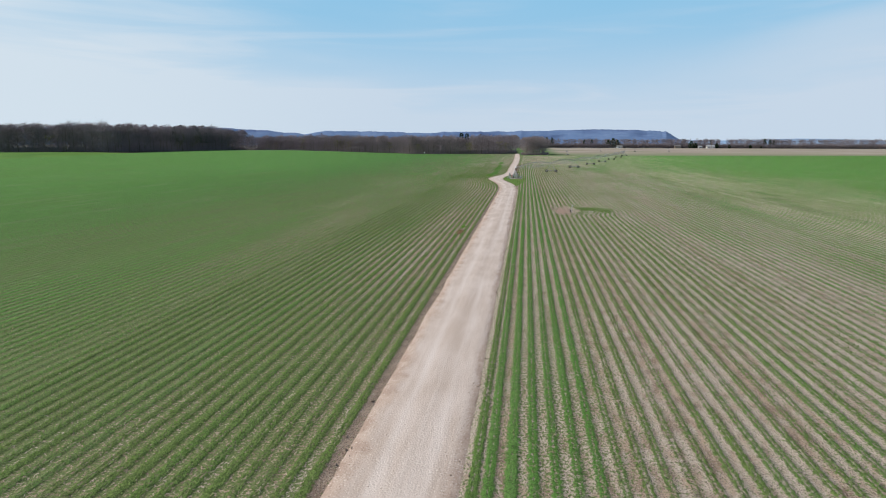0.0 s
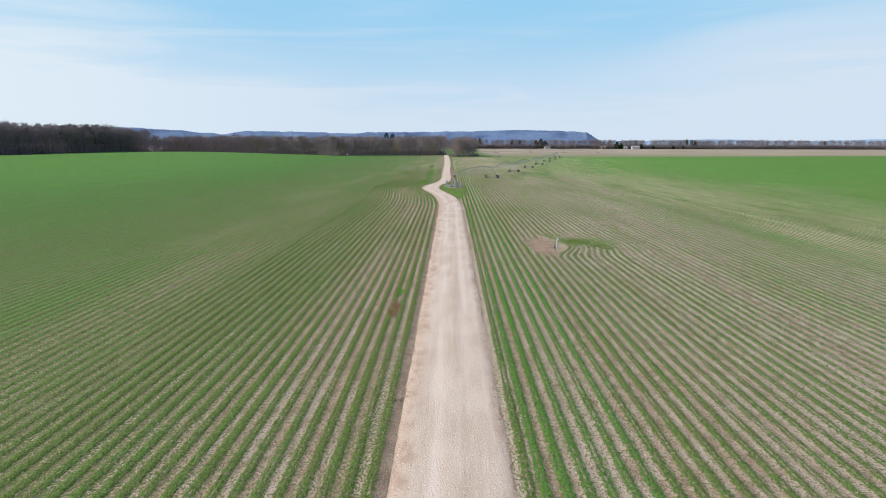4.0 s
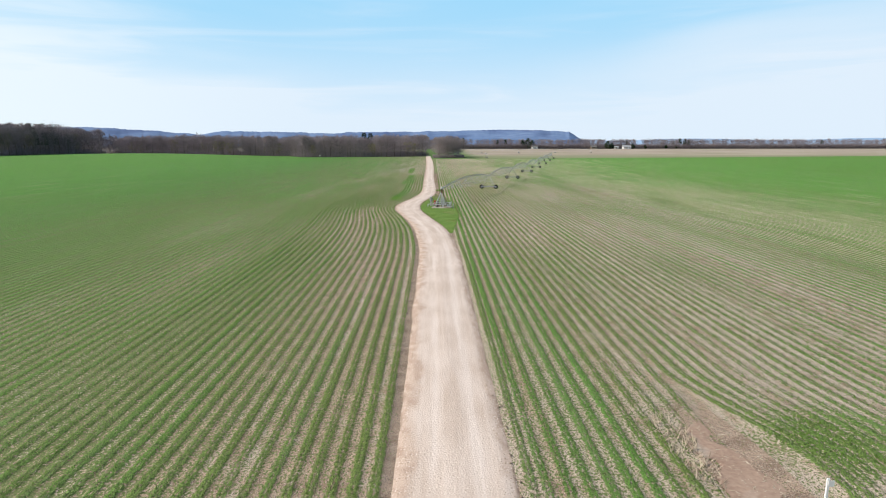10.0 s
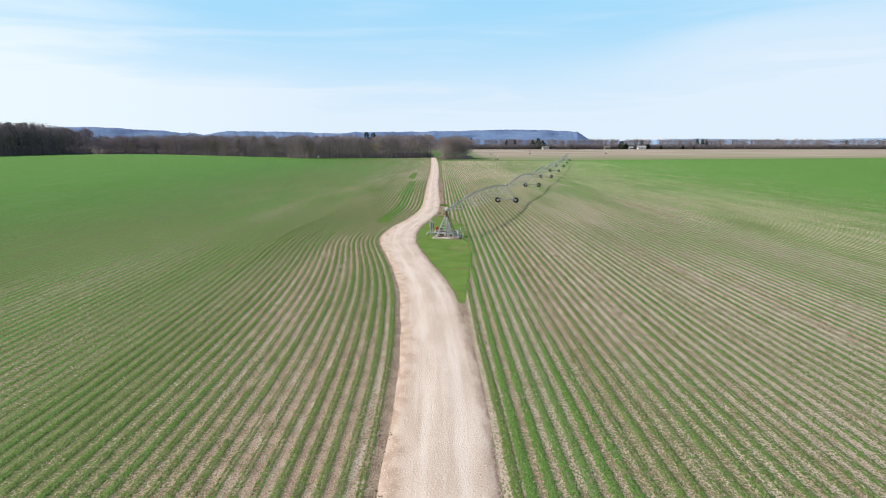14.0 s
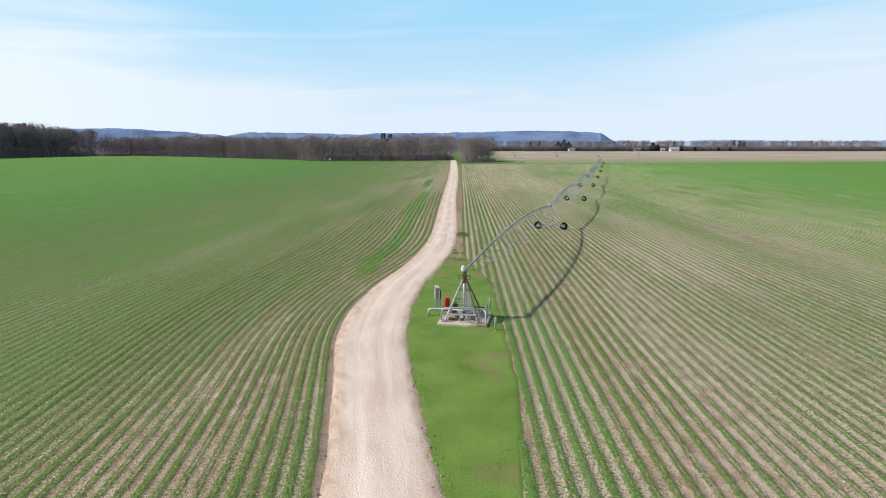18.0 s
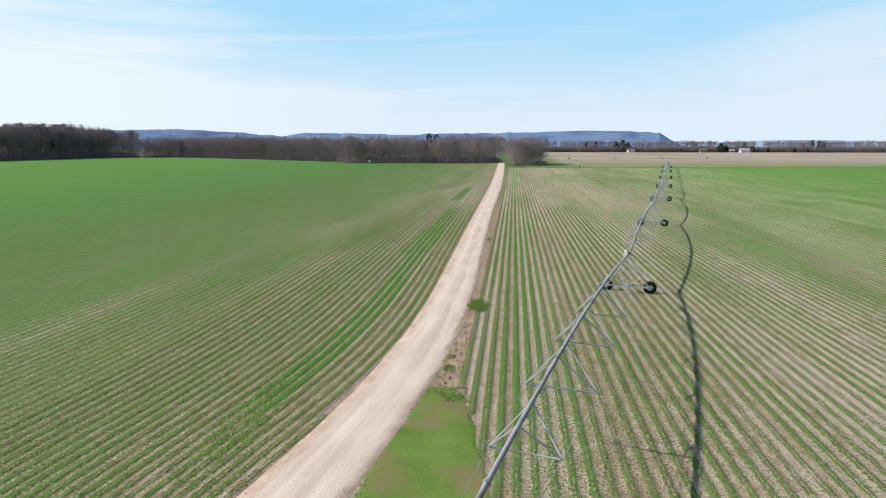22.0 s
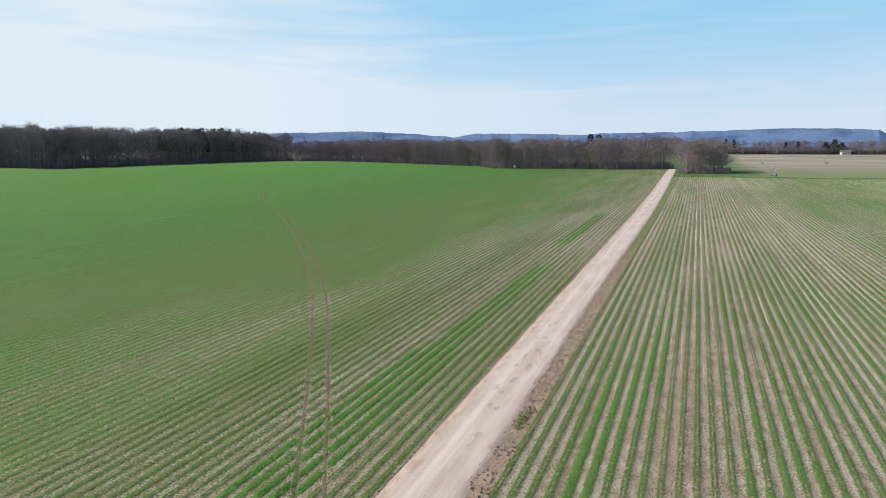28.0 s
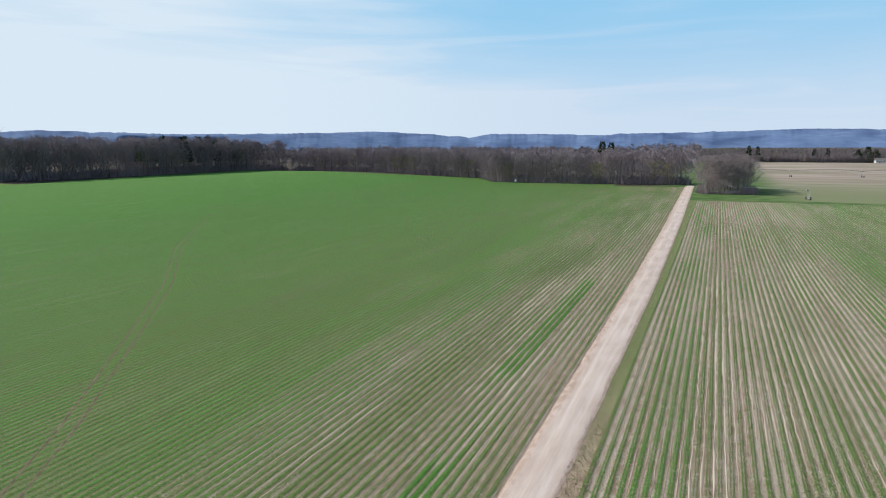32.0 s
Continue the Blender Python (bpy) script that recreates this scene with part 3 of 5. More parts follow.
def crop_bed_material():
    """Drilled earth: twin lines of leaves with ragged edges, straw and soil between, shade specks painted in."""
    k = Nodes("crop_bed")
    d = k.math("ABSOLUTE", k.math("SUBTRACT", k.math("ABSOLUTE", k.attr("across")), 0.095))
    clump, fine, mid = k.tex(5.5, 3, (1, 0.8, 1)), k.tex(30.0, 2), k.tex(14.0, 3, (1, 0.8, 1), (3, 9, 1))
    reach = k.math("MULTIPLY", k.attr("full"), 0.078)
    rag = k.math("ADD", k.math("MULTIPLY", k.math("SUBTRACT", clump, 0.5), 0.36), k.math("MULTIPLY", k.math("SUBTRACT", fine, 0.5), 0.30))
    cover = k.ramp(k.math("ADD", k.math("SUBTRACT", reach, d), rag), -0.035, 0.05)
    speck = k.ramp(k.math("ADD", k.math("MULTIPLY", fine, 0.6), k.math("MULTIPLY", mid, 0.55)), 0.44, 0.72)
    green = leaf_tones(k, speck)
    green = k.mix(k.ramp(k.tex(0.8, 4, (1, 0.05, 1), (9, 4, 2)), 0.5, 0.72, 0.0, 0.5), green, (0.20, 0.285, 0.11))
    # near-black specks paint the shade under and between leaves
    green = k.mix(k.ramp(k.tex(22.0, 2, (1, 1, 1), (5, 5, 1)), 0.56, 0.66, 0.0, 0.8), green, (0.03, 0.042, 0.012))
    gap = k.attr("gap")
    soil = k.mix(k.ramp(k.tex(0.9, 5), 0.35, 0.65), (0.262, 0.182, 0.13), (0.40, 0.292, 0.212))
    straw = k.mix(k.ramp(fine, 0.42, 0.6), (0.38, 0.305, 0.24), (0.57, 0.485, 0.385))
    patches = k.ramp(k.math("ADD", k.tex(2.6, 5, (1, 0.3, 1), (5, 2, 7)), k.math("MULTIPLY", gap, 0.38)), 0.6, 0.92)
    soil = k.mix(patches, soil, straw)
    strands = k.ramp(k.tex(26.0, 2, (1, 0.35, 1), (1, 7, 2)), 0.56, 0.62)
    soil = k.mix(k.math("MULTIPLY", strands, 0.6), soil, (0.60, 0.52, 0.425))
    # dark flecks paint small shadows between clods and straw
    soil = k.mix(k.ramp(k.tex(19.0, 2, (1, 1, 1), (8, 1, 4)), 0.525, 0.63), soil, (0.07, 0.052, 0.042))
    weeds = k.ramp(k.math("ADD", k.tex(9.0, 4, (1, 0.7, 1), (2, 5, 3)), k.math("MULTIPLY", k.attr("weedy"), 0.26)), 0.58, 0.70)
    soil = k.mix(weeds, soil, k.mix(speck, (0.062, 0.09, 0.024), (0.20, 0.245, 0.088)))
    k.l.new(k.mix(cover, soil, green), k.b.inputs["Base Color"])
    bp = k.n.new("ShaderNodeBump")
    bp.inputs["Strength"].default_value, bp.inputs["Distance"].default_value = 0.9, 0.07
    k.l.new(k.math("ADD", k.math("MULTIPLY", mid, k.math("ADD", cover, 0.35)), k.math("MULTIPLY", fine, 0.35)), bp.inputs["Height"])
    k.l.new(bp.outputs["Normal"], k.b.inputs["Normal"])
    return k.m


def crop_leaf_material():
    k = Nodes("crop_leaf", 0.6)
    isl = k.n.new("ShaderNodeNewGeometry").outputs["Random Per Island"]
    col = k.mix(k.ramp(isl, 0.93, 0.95), leaf_tones(k, k.math("ADD", isl, 0.45)), (0.40, 0.38, 0.19))
    k.l.new(col, k.b.inputs["Base Color"])
    tl, ms = k.n.new("ShaderNodeBsdfTranslucent"), k.n.new("ShaderNodeMixShader")
    ms.inputs["Fac"].default_value = 0.45
    k.l.new(col, tl.inputs["Color"])
    k.l.new(k.b.outputs["BSDF"], ms.inputs[1])
    k.l.new(tl.outputs["BSDF"], ms.inputs[2])
    k.l.new(ms.outputs["Shader"], k.n["Material Output"].inputs["Surface"])
    return k.m


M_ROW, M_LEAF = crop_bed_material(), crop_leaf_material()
CHANCE = np.random.default_rng(21).random(1200)


def index_of(base):
    return int(round((-7.0 - base) / PITCH)) if base < -4 else 600 + int(round((base + 3.3) / PITCH))


def lush(base):
    """How full a row stands, and how fresh its green is."""
    if base < -4:
        d = -7.0 - base
        full = 0.98 + 0.35 * float(smooth(5, 32, d)) + 0.8 * float(smooth(34, 100, d))
        tone = 0.3 + 0.4 * float(smooth(8, 30, d)) + 0.3 * float(smooth(28, 70, d))
    else:
        d = base + 3.3
        full = 0.9 + 0.3 * (1.9 < d < 6.2) + 0.4 * float(smooth(8, 40, d)) + 0.6 * float(smooth(30, 110, d))
        tone = (0.8 if 1.9 < d < 6.2 else 0.3) + 0.35 * float(smooth(10, 40, d)) + 0.22 * float(smooth(35, 110, d))
    u = CHANCE[index_of(base)]
    return full * (0.84 + 0.32 * (0.5 if abs(base) > 60 else u)), min(1.0, tone + 0.3 * (abs(base) < 60) * (CHANCE[(index_of(base) * 7 + 3) % 1200] - 0.5))


BELTS = ((5, 7, 233, 263), (6, 7, 262, 282), (5, 9, 280, 301), (6, 8, 300, 337), (8, 10, 356, 404))


def belt(base, y):
    """Where a row stands thick and bright, in the belt past the pivot."""
    i = index_of(base)
    return np.clip(sum(smooth(y0 - 4, y0 + 2, y) * (1 - smooth(y1 - 2, y1 + 4, y)) for a, c, y0, y1 in BELTS if a <= i <= c) + np.zeros(len(y)), 0, 1)


def swath(x, y):
    """The unsown grassy spot behind the marker post."""
    return 0.5 - 0.5 * smooth(0.2, 1.3, ((x - 12.0) / 3.8) ** 2 + ((y - 112.6) / 3.4) ** 2 + 0.7 * (patchy(x, y, 1.3, 1.6) - 0.5))


def fullness(base, x, y):
    near = 1 - 0.75 * smooth(35, 75, np.abs(x + 4))
    full = lush(base)[0] * (1 + near * (patchy(x, y, 1.1, 17.0) - 0.5)) * (1 + 0.4 * near * (patchy(x, y, 19.0, 60.0) - 0.5))
    full = full * (1 - 0.55 * near * (1 - smooth(0.06, 0.3, patchy(x + 31, y, 0.8, 1.7))))
    full = full * (1 + 0.08 * smooth(180, 270, y)) if base < -4 else full + (2.2 - full) * swath(x, y)
    full = full * smooth(0.75, 1.5, bare_patch(x, y))
    full = full + (2.0 - full) * 0.85 * belt(base, y) if base < -4 else full * (1 - 0.12 * smooth(2, 8, x) * (1 - smooth(180, 260, y)))
    return full * (1 - 0.94 * (np.abs(np.abs(rut_distance(x, y)) - 0.67) < 0.17))


def gap_tone(base, x, y):
    """Straw left in the gap east of a row: 0 bare brown earth, 1 pale straw; and how weedy it is."""
    i = index_of(base)
    straw = 0.75 * CHANCE[(i * 3 + 11) % 1200] + 0.5 * (patchy(x, y + 200, 2.2, 26.0) - 0.4) + (0.1 + 0.3 * smooth(3, 14, x) + 0.12 * (1 - smooth(180, 260, y)) if base > -4 else -0.12 * smooth(4, 20, -7 - x))
    weedy = (0.22 + 0.42 * smooth(3, 15, -7 - x) + 0.45 * smooth(17, 50, -7 - x) if base < -4 else 0.15 + 0.5 * smooth(12, 60, x)) + 0.7 * (patchy(x + 77, y, 6.0, 30.0) - 0.4)
    straw = (straw + (0.22 * smooth(200, 280, y) * (1 - 0.7 * smooth(20, 60, -7 - x)) if base < -4 else 0.05 * smooth(210, 320, y))) * smooth(0.4, 2.0, bare_patch(x, y))
    weedy = (weedy + swath(x, y) + (0.3 * (1 - smooth(40, 110, y)) if base < -4 else 0)) * smooth(0.5, 1.6, bare_patch(x, y))
    return np.clip(straw, 0, 1.2), np.clip(weedy, 0, 1.2)


NEAR_PROFILE = ((-9, 0.0), (-0.19, 0.03), (-0.1, 1.0), (0.0, 0.5), (0.1, 1.0), (0.175, 0.03), (9, 0.0))
FAR_PROFILE = ((-9, 0.0), (-0.2, 0.1), (0.0, 1.0), (0.2, 0.1), (9, 0.0))


def ground_rut_steps(base, y):
    """Adds places along a row where the wheel ruts cross it."""
    fine = np.arange(275, 452, 0.05)
    d = np.abs(rut_distance(row_places(base, fine)[0], fine))
    inside = np.abs(d - 0.67) < 0.17
    ends = fine[1:][inside[1:] != inside[:-1]]
    return np.unique(np.concatenate([y] + [ends + k for k in (-0.07, 0.03)])) if len(ends) else y


def strip(base, y, tall, profile):
    """One drilled row as a low ridge that reaches halfway to its neighbours: corners, faces and surface values."""
    if base < -8:
        y = ground_rut_steps(base, y)
    x, ok = row_places(base, y)
    lo, hi = (x - row_places(base - PITCH, y)[0]) / 2, (row_places(base + PITCH, y)[0] - x) / 2
    full, tone = fullness(base, x, y), lush(base)[1]
    fresh = np.clip(tone + 0.5 * (patchy(x, y + 90, 9.0, 34.0) - 0.5) + belt(base, y) + 0.2 * smooth(230, 310, y), 0, 1)
    east, west = gap_tone(base, x, y), gap_tone(base - PITCH, x - PITCH, y)
    if base in (-7.0, -3.3):
        lo, hi = (lo, hi + 1.2) if base < -4 else (lo + 1.6, hi)
        bare = (np.full(len(y), 0.15), 0.9 * smooth(320, 370, y))
        east, west = (bare, west) if base < -4 else (east, bare)
    g, c = height(x, y), len(profile)
    sway = 0.05 * (patchy(x, y, 0.6, 3.0) - 0.5)
    le, ri = road_smooth(road_l, y), road_smooth(road_r, y)
    vs, at = [], {k: [] for k in ("across", "full", "tone", "gap", "weedy")}
    for u, f in profile:
        w = np.clip(u, -lo, hi) if abs(u) > 1 else u * (0.8 + 0.2 * full) + sway
        px = np.minimum(x + w, le + 0.15) if base < -4 else np.maximum(x + w, ri - 0.15)
        vs.append(np.stack([px, y, g + 0.004 + tall * f * np.clip(full, 0.1, 1.15)], 1))
        for k, v in (("across", px - x), ("full", full), ("tone", fresh), ("gap", east[0] if u > 0 else west[0]), ("weedy", east[1] if u > 0 else west[1])):
            at[k].append(v)
    good = np.nonzero(ok[:-1] & ok[1:])[0]
    faces = np.concatenate([np.stack([good * c + j, good * c + j + 1, good * c + c + j + 1, good * c + c + j], 1) for j in range(c - 1)])
    return np.stack(vs, 1).reshape(-1, 3), faces, {k: np.stack(v, 1).ravel() for k, v in at.items()}


def surface_values(ob, values):
    for k, v in values.items():
        ob.data.attributes.new(k, "FLOAT", "POINT").data.foreach_set("value", np.asarray(v, np.float32))
    return ob


def bank(name, strips):
    vs, fs, k = [], [], 0
    for v, f, _ in strips:
        vs.append(v)
        fs.append(f + k)
        k += len(v)
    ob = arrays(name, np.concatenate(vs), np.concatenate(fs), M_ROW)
    return surface_values(ob, {key: np.concatenate([st[2][key] for st in strips]) for key in strips[0][2]})


def rows(bases, y0, y1, step, tall, label):
    y = np.arange(y0, y1 + step * 0.5, step)
    return tagged(bank("crop_rows", [strip(b, y, tall, FAR_PROFILE) for b in bases]), label, "crop", "", "stuff")


def blade_mesh(name, p, length, material_, label, category, lift=0.0, wide=0.024, droop=(0.2, 1.15)):
    n = len(p)
    ang, lean, ln = rng.uniform(0, 6.283, n), rng.uniform(*droop, n), length * rng.uniform(0.5, 1.3, n)
    turn = rng.uniform(0, 6.283, n)
    z = height(p[:, 0], p[:, 1]) + lift
    base = np.stack([p[:, 0], p[:, 1], z], 1)
    s = np.stack([np.cos(turn), np.sin(turn), np.zeros(n)], 1) * (wide * rng.uniform(0.6, 1.4, n))[:, None]
    tip = base + np.stack([np.cos(ang) * np.sin(lean) * ln, np.sin(ang) * np.sin(lean) * ln, np.cos(lean) * ln], 1)
    v = np.stack([base - s, base + s, tip], 1).reshape(-1, 3)
    ob = arrays(name, v, np.arange(3 * n).reshape(-1, 3), material_)
    return tagged(ob, label, category, "", "stuff") if label else ob


def leaves(base, y0, y1, gap, per, spread, split):
    """Where the leaves of one row stand, thinning out with distance."""
    y = np.arange(y0, y1, gap)
    x, ok = row_places(base, y)
    ok = ok & (rng.random(len(y)) < (1 - smooth(14, 40, abs(base + 4)) * 0.9) * (1 - 0.95 * smooth(260, 420, y)) * np.clip(1.1 * fullness(base, x, y), 0, 1))
    x, y = np.repeat(x[ok], per), np.repeat(y[ok], per)
    side = np.where(rng.random(len(x)) < 0.5, -0.1, 0.1) * split
    return np.stack([x + side + rng.normal(0, spread, len(x)), y + rng.uniform(-gap, gap, len(y)) * 0.6], 1)


def crop_row(base, y1, inner, per, label):
    """One drilled row near the track, with its leaves."""
    y = np.concatenate([np.arange(-60, 0, 6.0), np.arange(0, 330, 1.1 if inner else 1.5), np.arange(330, y1, 3.0)])
    row = tagged(bank("crop_row", [strip(base, y, 0.045, NEAR_PROFILE) if inner else strip(base, y, 0.055, FAR_PROFILE)]), label, "crop row", "crop rows beside the track")
    p = leaves(base, 14, 330, 0.2, per, 0.055, 1.0) if inner else leaves(base, 30, 330, 0.4, 4, 0.09, 1.0)
    q = leaves(base, 330, 500, 0.5, 5, 0.1, 1.0)
    wide = np.concatenate([np.full(len(p), 0.017 if inner else 0.03), np.full(len(q), 0.036)])
    leaf = blade_mesh("leaves", np.concatenate([p, q]), 0.17 if inner else 0.14, M_LEAF, "", "", 0.03, wide, (0.25, 1.15))
    surface_values(leaf, {"tone": np.full(len(leaf.data.vertices), lush(base)[1])})
    leaf.parent = row


left_near = [-7.0 - PITCH * i for i in range(52)]
left_far = [-7.0 - PITCH * i for i in range(52, 440)]
right_near = [-3.3 + PITCH * i for i in range(56)]
right_far = [-3.3 + PITCH * i for i in range(56, 520)]
for i, base in enumerate(left_near):
    crop_row(base, 648, i < 22, 6, "row of young green cereal west of the track")
for i, base in enumerate(right_near):
    crop_row(base, 570, i < 24, 6 if i < 8 else 5, "row of young green cereal beside the track's east edge" if i < 8 else "thin row of young green cereal over pale straw")
rows(left_far[:160], -60, 712, 7.0, 0.06, "young green cereal rows on the western rise")
rows(left_far[160:], -60, 712, 12.0, 0.09, "young green cereal rows below the western wood")
rows(right_far[:160], -60, 640, 7.0, 0.06, "young green cereal rows on the wide east field")
rows(right_far[160:], -60, 690, 12.0, 0.09, "young green cereal rows at the east field's end")


def litter(name, count, xs, ys, length, wide, material_, label, category, keep, lift=0.03):
    """Flat scraps strewn on the ground."""
    p = np.stack([rng.uniform(*xs, count), rng.uniform(*ys, count)], 1)
    p = p[keep(p[:, 0], p[:, 1])]
    n = len(p)
    a, ln = rng.uniform(0, 6.283, n), length * rng.uniform(0.4, 1.5, n)
    d = np.stack([np.cos(a), np.sin(a), rng.normal(0, 0.15, n)], 1) * ln[:, None] / 2
    s = np.stack([-np.sin(a), np.cos(a), rng.normal(0, 0.3, n)], 1) * (wide * rng.uniform(0.5, 1.4, n))[:, None]
    c = np.stack([p[:, 0], p[:, 1], height(p[:, 0], p[:, 1]) + lift], 1)
    v = np.stack([c - d - s, c + d, c - d * 0.8 + s], 1).reshape(-1, 3)
    return tagged(arrays(name, v, np.arange(3 * n).reshape(-1, 3), material_), label, category, "", "stuff")


def straw_lines(bases, y0, y1, step, wide, label, tall=0.012, fade=1.0, reach=0.0):
    """Thin windrows of pale straw left midway between the rows."""
    y = np.arange(y0, y1 + step * 0.5, step)
    vs, fs, k = [], [], 0
    for base in bases:
        x, ok = row_places(base, y)
        x = x + PITCH / 2 + rng.normal(0, 0.035, len(y))
        thin = np.clip(1.7 * patchy(x, y, 2.3, 17.0) * (0.4 + patchy(x, y, 14.0, 45.0)) - 0.12, 0, 1.3)
        thin = thin * (1 - smooth(reach * 0.3, reach, abs(base + 4))) if reach else thin
        w = wide * thin * smooth(y0, y0 + fade, y) * rng.uniform(0.35, 1.5, len(y))
        g = height(x, y)
        v = np.stack([np.stack([x - w, y, g + 0.004], 1), np.stack([x, y, g + tall * np.clip(thin * 2, 0, 1) * smooth(y0, y0 + fade, y) + 0.004 + w * 0.3], 1), np.stack([x + w, y, g + 0.004], 1)], 1).reshape(-1, 3)
        good = np.nonzero(ok[:-1] & ok[1:] & (thin[:-1] > 0.1))[0]
        vs.append(v)
        fs += [np.stack([good * 3 + j, good * 3 + j + 1, good * 3 + j + 4, good * 3 + j + 3], 1) + k for j in range(2)]
        k += len(v)
    tagged(arrays("straw_windrow", np.concatenate(vs), np.concatenate(fs), M_STRAW), label, "straw", "", "stuff")


straw_lines(left_near[3:], 295, 600, 1.8, 0.1, "thin pale lines of straw between the west rows", 0.03, 60.0, 34.0)
straw_lines(right_near[3:], 285, 560, 1.8, 0.085, "thin pale lines of straw between the far east rows", 0.03, 60.0, 44.0)
straw_lines(right_far[:110], -60, 560, 6.0, 0.05, "pale straw between the rows of the east field")


def off_road(x, y):
    return ((x < road_smooth(road_l, y) - 0.2) | (x > road_smooth(road_r, y) + 0.2)) & ~in_island(x, y)


def strawy_gap(x, y):
    """Midway between the eastern rows, in drifts."""
    gap = np.abs((x + 3.3) / PITCH % 1.0 - 0.5)
    return off_road(x, y) & (gap < 0.2) & (rng.random(len(x)) < (1.8 * patchy(x, y, 2.4, 15.0) - 0.35) * (1 - smooth(190, 262, y)))


litter("straw_drifts", 230000, (0.8, 34), (40, 262), 0.2, 0.018, M_STRAW, "drifts of pale straw between the east rows", "straw", strawy_gap)
litter("straw_litter", 100000, (-30, 24), (14, 380), 0.18, 0.016, M_STRAW, "pale broken straw left between the rows", "straw", off_road)


def road_side(x, y):
    """Loose earth within a step of the track's edges."""
    l, r = road_smooth(road_l, y), road_smooth(road_r, y)
    return ((np.abs(x - l + 0.1) < 0.45) & (np.sin(y * 0.31) + np.sin(y * 0.87 + 2) > 0.3)) | ((np.abs(x - r - 0.1) < 0.55) & (np.sin(y * 0.23 + 1) + np.sin(y * 0.71) > 0.0))


def east_margin(x, y):
    """The strip of turned earth between the track and the first row, past the pivot."""
    r = road_smooth(road_r, y)
    return (x > r - 0.25) & (x < -3.0) & (y < 350) & (rng.random(len(x)) < 0.35 + 0.65 * patchy(x, y, 0.7, 2.0))


def clods(count, ys, keep, small, large, lumps):
    p = np.stack([rng.uniform(-13.5, -1, count), rng.uniform(*ys, count)], 1)
    p = p[keep(p[:, 0], p[:, 1])]
    base = np.array([(1, 0, 0), (0, 1, 0), (-1, 0, 0), (0, -1, 0), (0, 0, 0.8), (0, 0, -0.6)])
    tri = np.array([(0, 1, 4), (1, 2, 4), (2, 3, 4), (3, 0, 4), (1, 0, 5), (2, 1, 5), (3, 2, 5), (0, 3, 5)])
    n = len(p)
    size = small + large * rng.random(n) ** lumps
    v = base[None] * size[:, None, None] * rng.uniform(0.6, 1.4, (n, 6, 3)) + np.stack([p[:, 0], p[:, 1], height(p[:, 0], p[:, 1]) + 0.05], 1)[:, None]
    f = (tri[None] + (np.arange(n) * 6)[:, None, None]).reshape(-1, 3)
    return tagged(arrays("earth_clods", v.reshape(-1, 3), f, M_CLOD), "brown clods and stones along the track's edges", "stones", "", "stuff")


clods(60000, (14, 420), road_side, 0.015, 0.06, 4)
clods(52000, (234, 350), east_margin, 0.015, 0.07, 3)


# ---- centre-pivot irrigation machine ----
PIVOT = Vector((-3.4, 209.7, 0.0))
ARM = Vector((0.2585, 0.966, 0.0))
SPAN = 52.3
PIPE_Z = 3.62


def wheel(parent, at, turn):
    """A drive wheel: lugged tyre on a galvanised rim, its axle along local y."""
    face = Matrix.Rotation(radians(90), 3, "X")
    tyre = Bag().lathe([(0.27, -0.15), (0.42, -0.18), (0.53, -0.15), (0.565, -0.08), (0.57, 0), (0.565, 0.08), (0.53, 0.15), (0.42, 0.18), (0.27, 0.15), (0.27, -0.15)], (0, 0, 0), face, 24)
    for i in range(18):
        a = 2 * math.pi * i / 18
        for s in (-1, 1):
            c = Vector((math.cos(a + 0.08 * s) * 0.575, 0.07 * s, math.sin(a + 0.08 * s) * 0.575))
            tyre.box(c, (0.05, 0.15, 0.045), (Matrix.Rotation(-a, 3, "Y") @ Matrix.Rotation(0.5 * s, 3, "X")))
    t = part("tyre", tyre, M_RUBBER, parent, "black lugged tractor-type tyre")
    t.matrix_basis = Matrix.Translation(at) @ Matrix.Rotation(radians(turn), 4, "Z")
    rim = Bag().lathe([(0.27, -0.13), (0.25, -0.1), (0.15, -0.04), (0.05, -0.05), (0.05, 0.05), (0.15, 0.04), (0.25, 0.1), (0.27, 0.13)], (0, 0, 0), face, 18)
    part("rim", rim, M_GREY, t, "dull grey wheel rim")


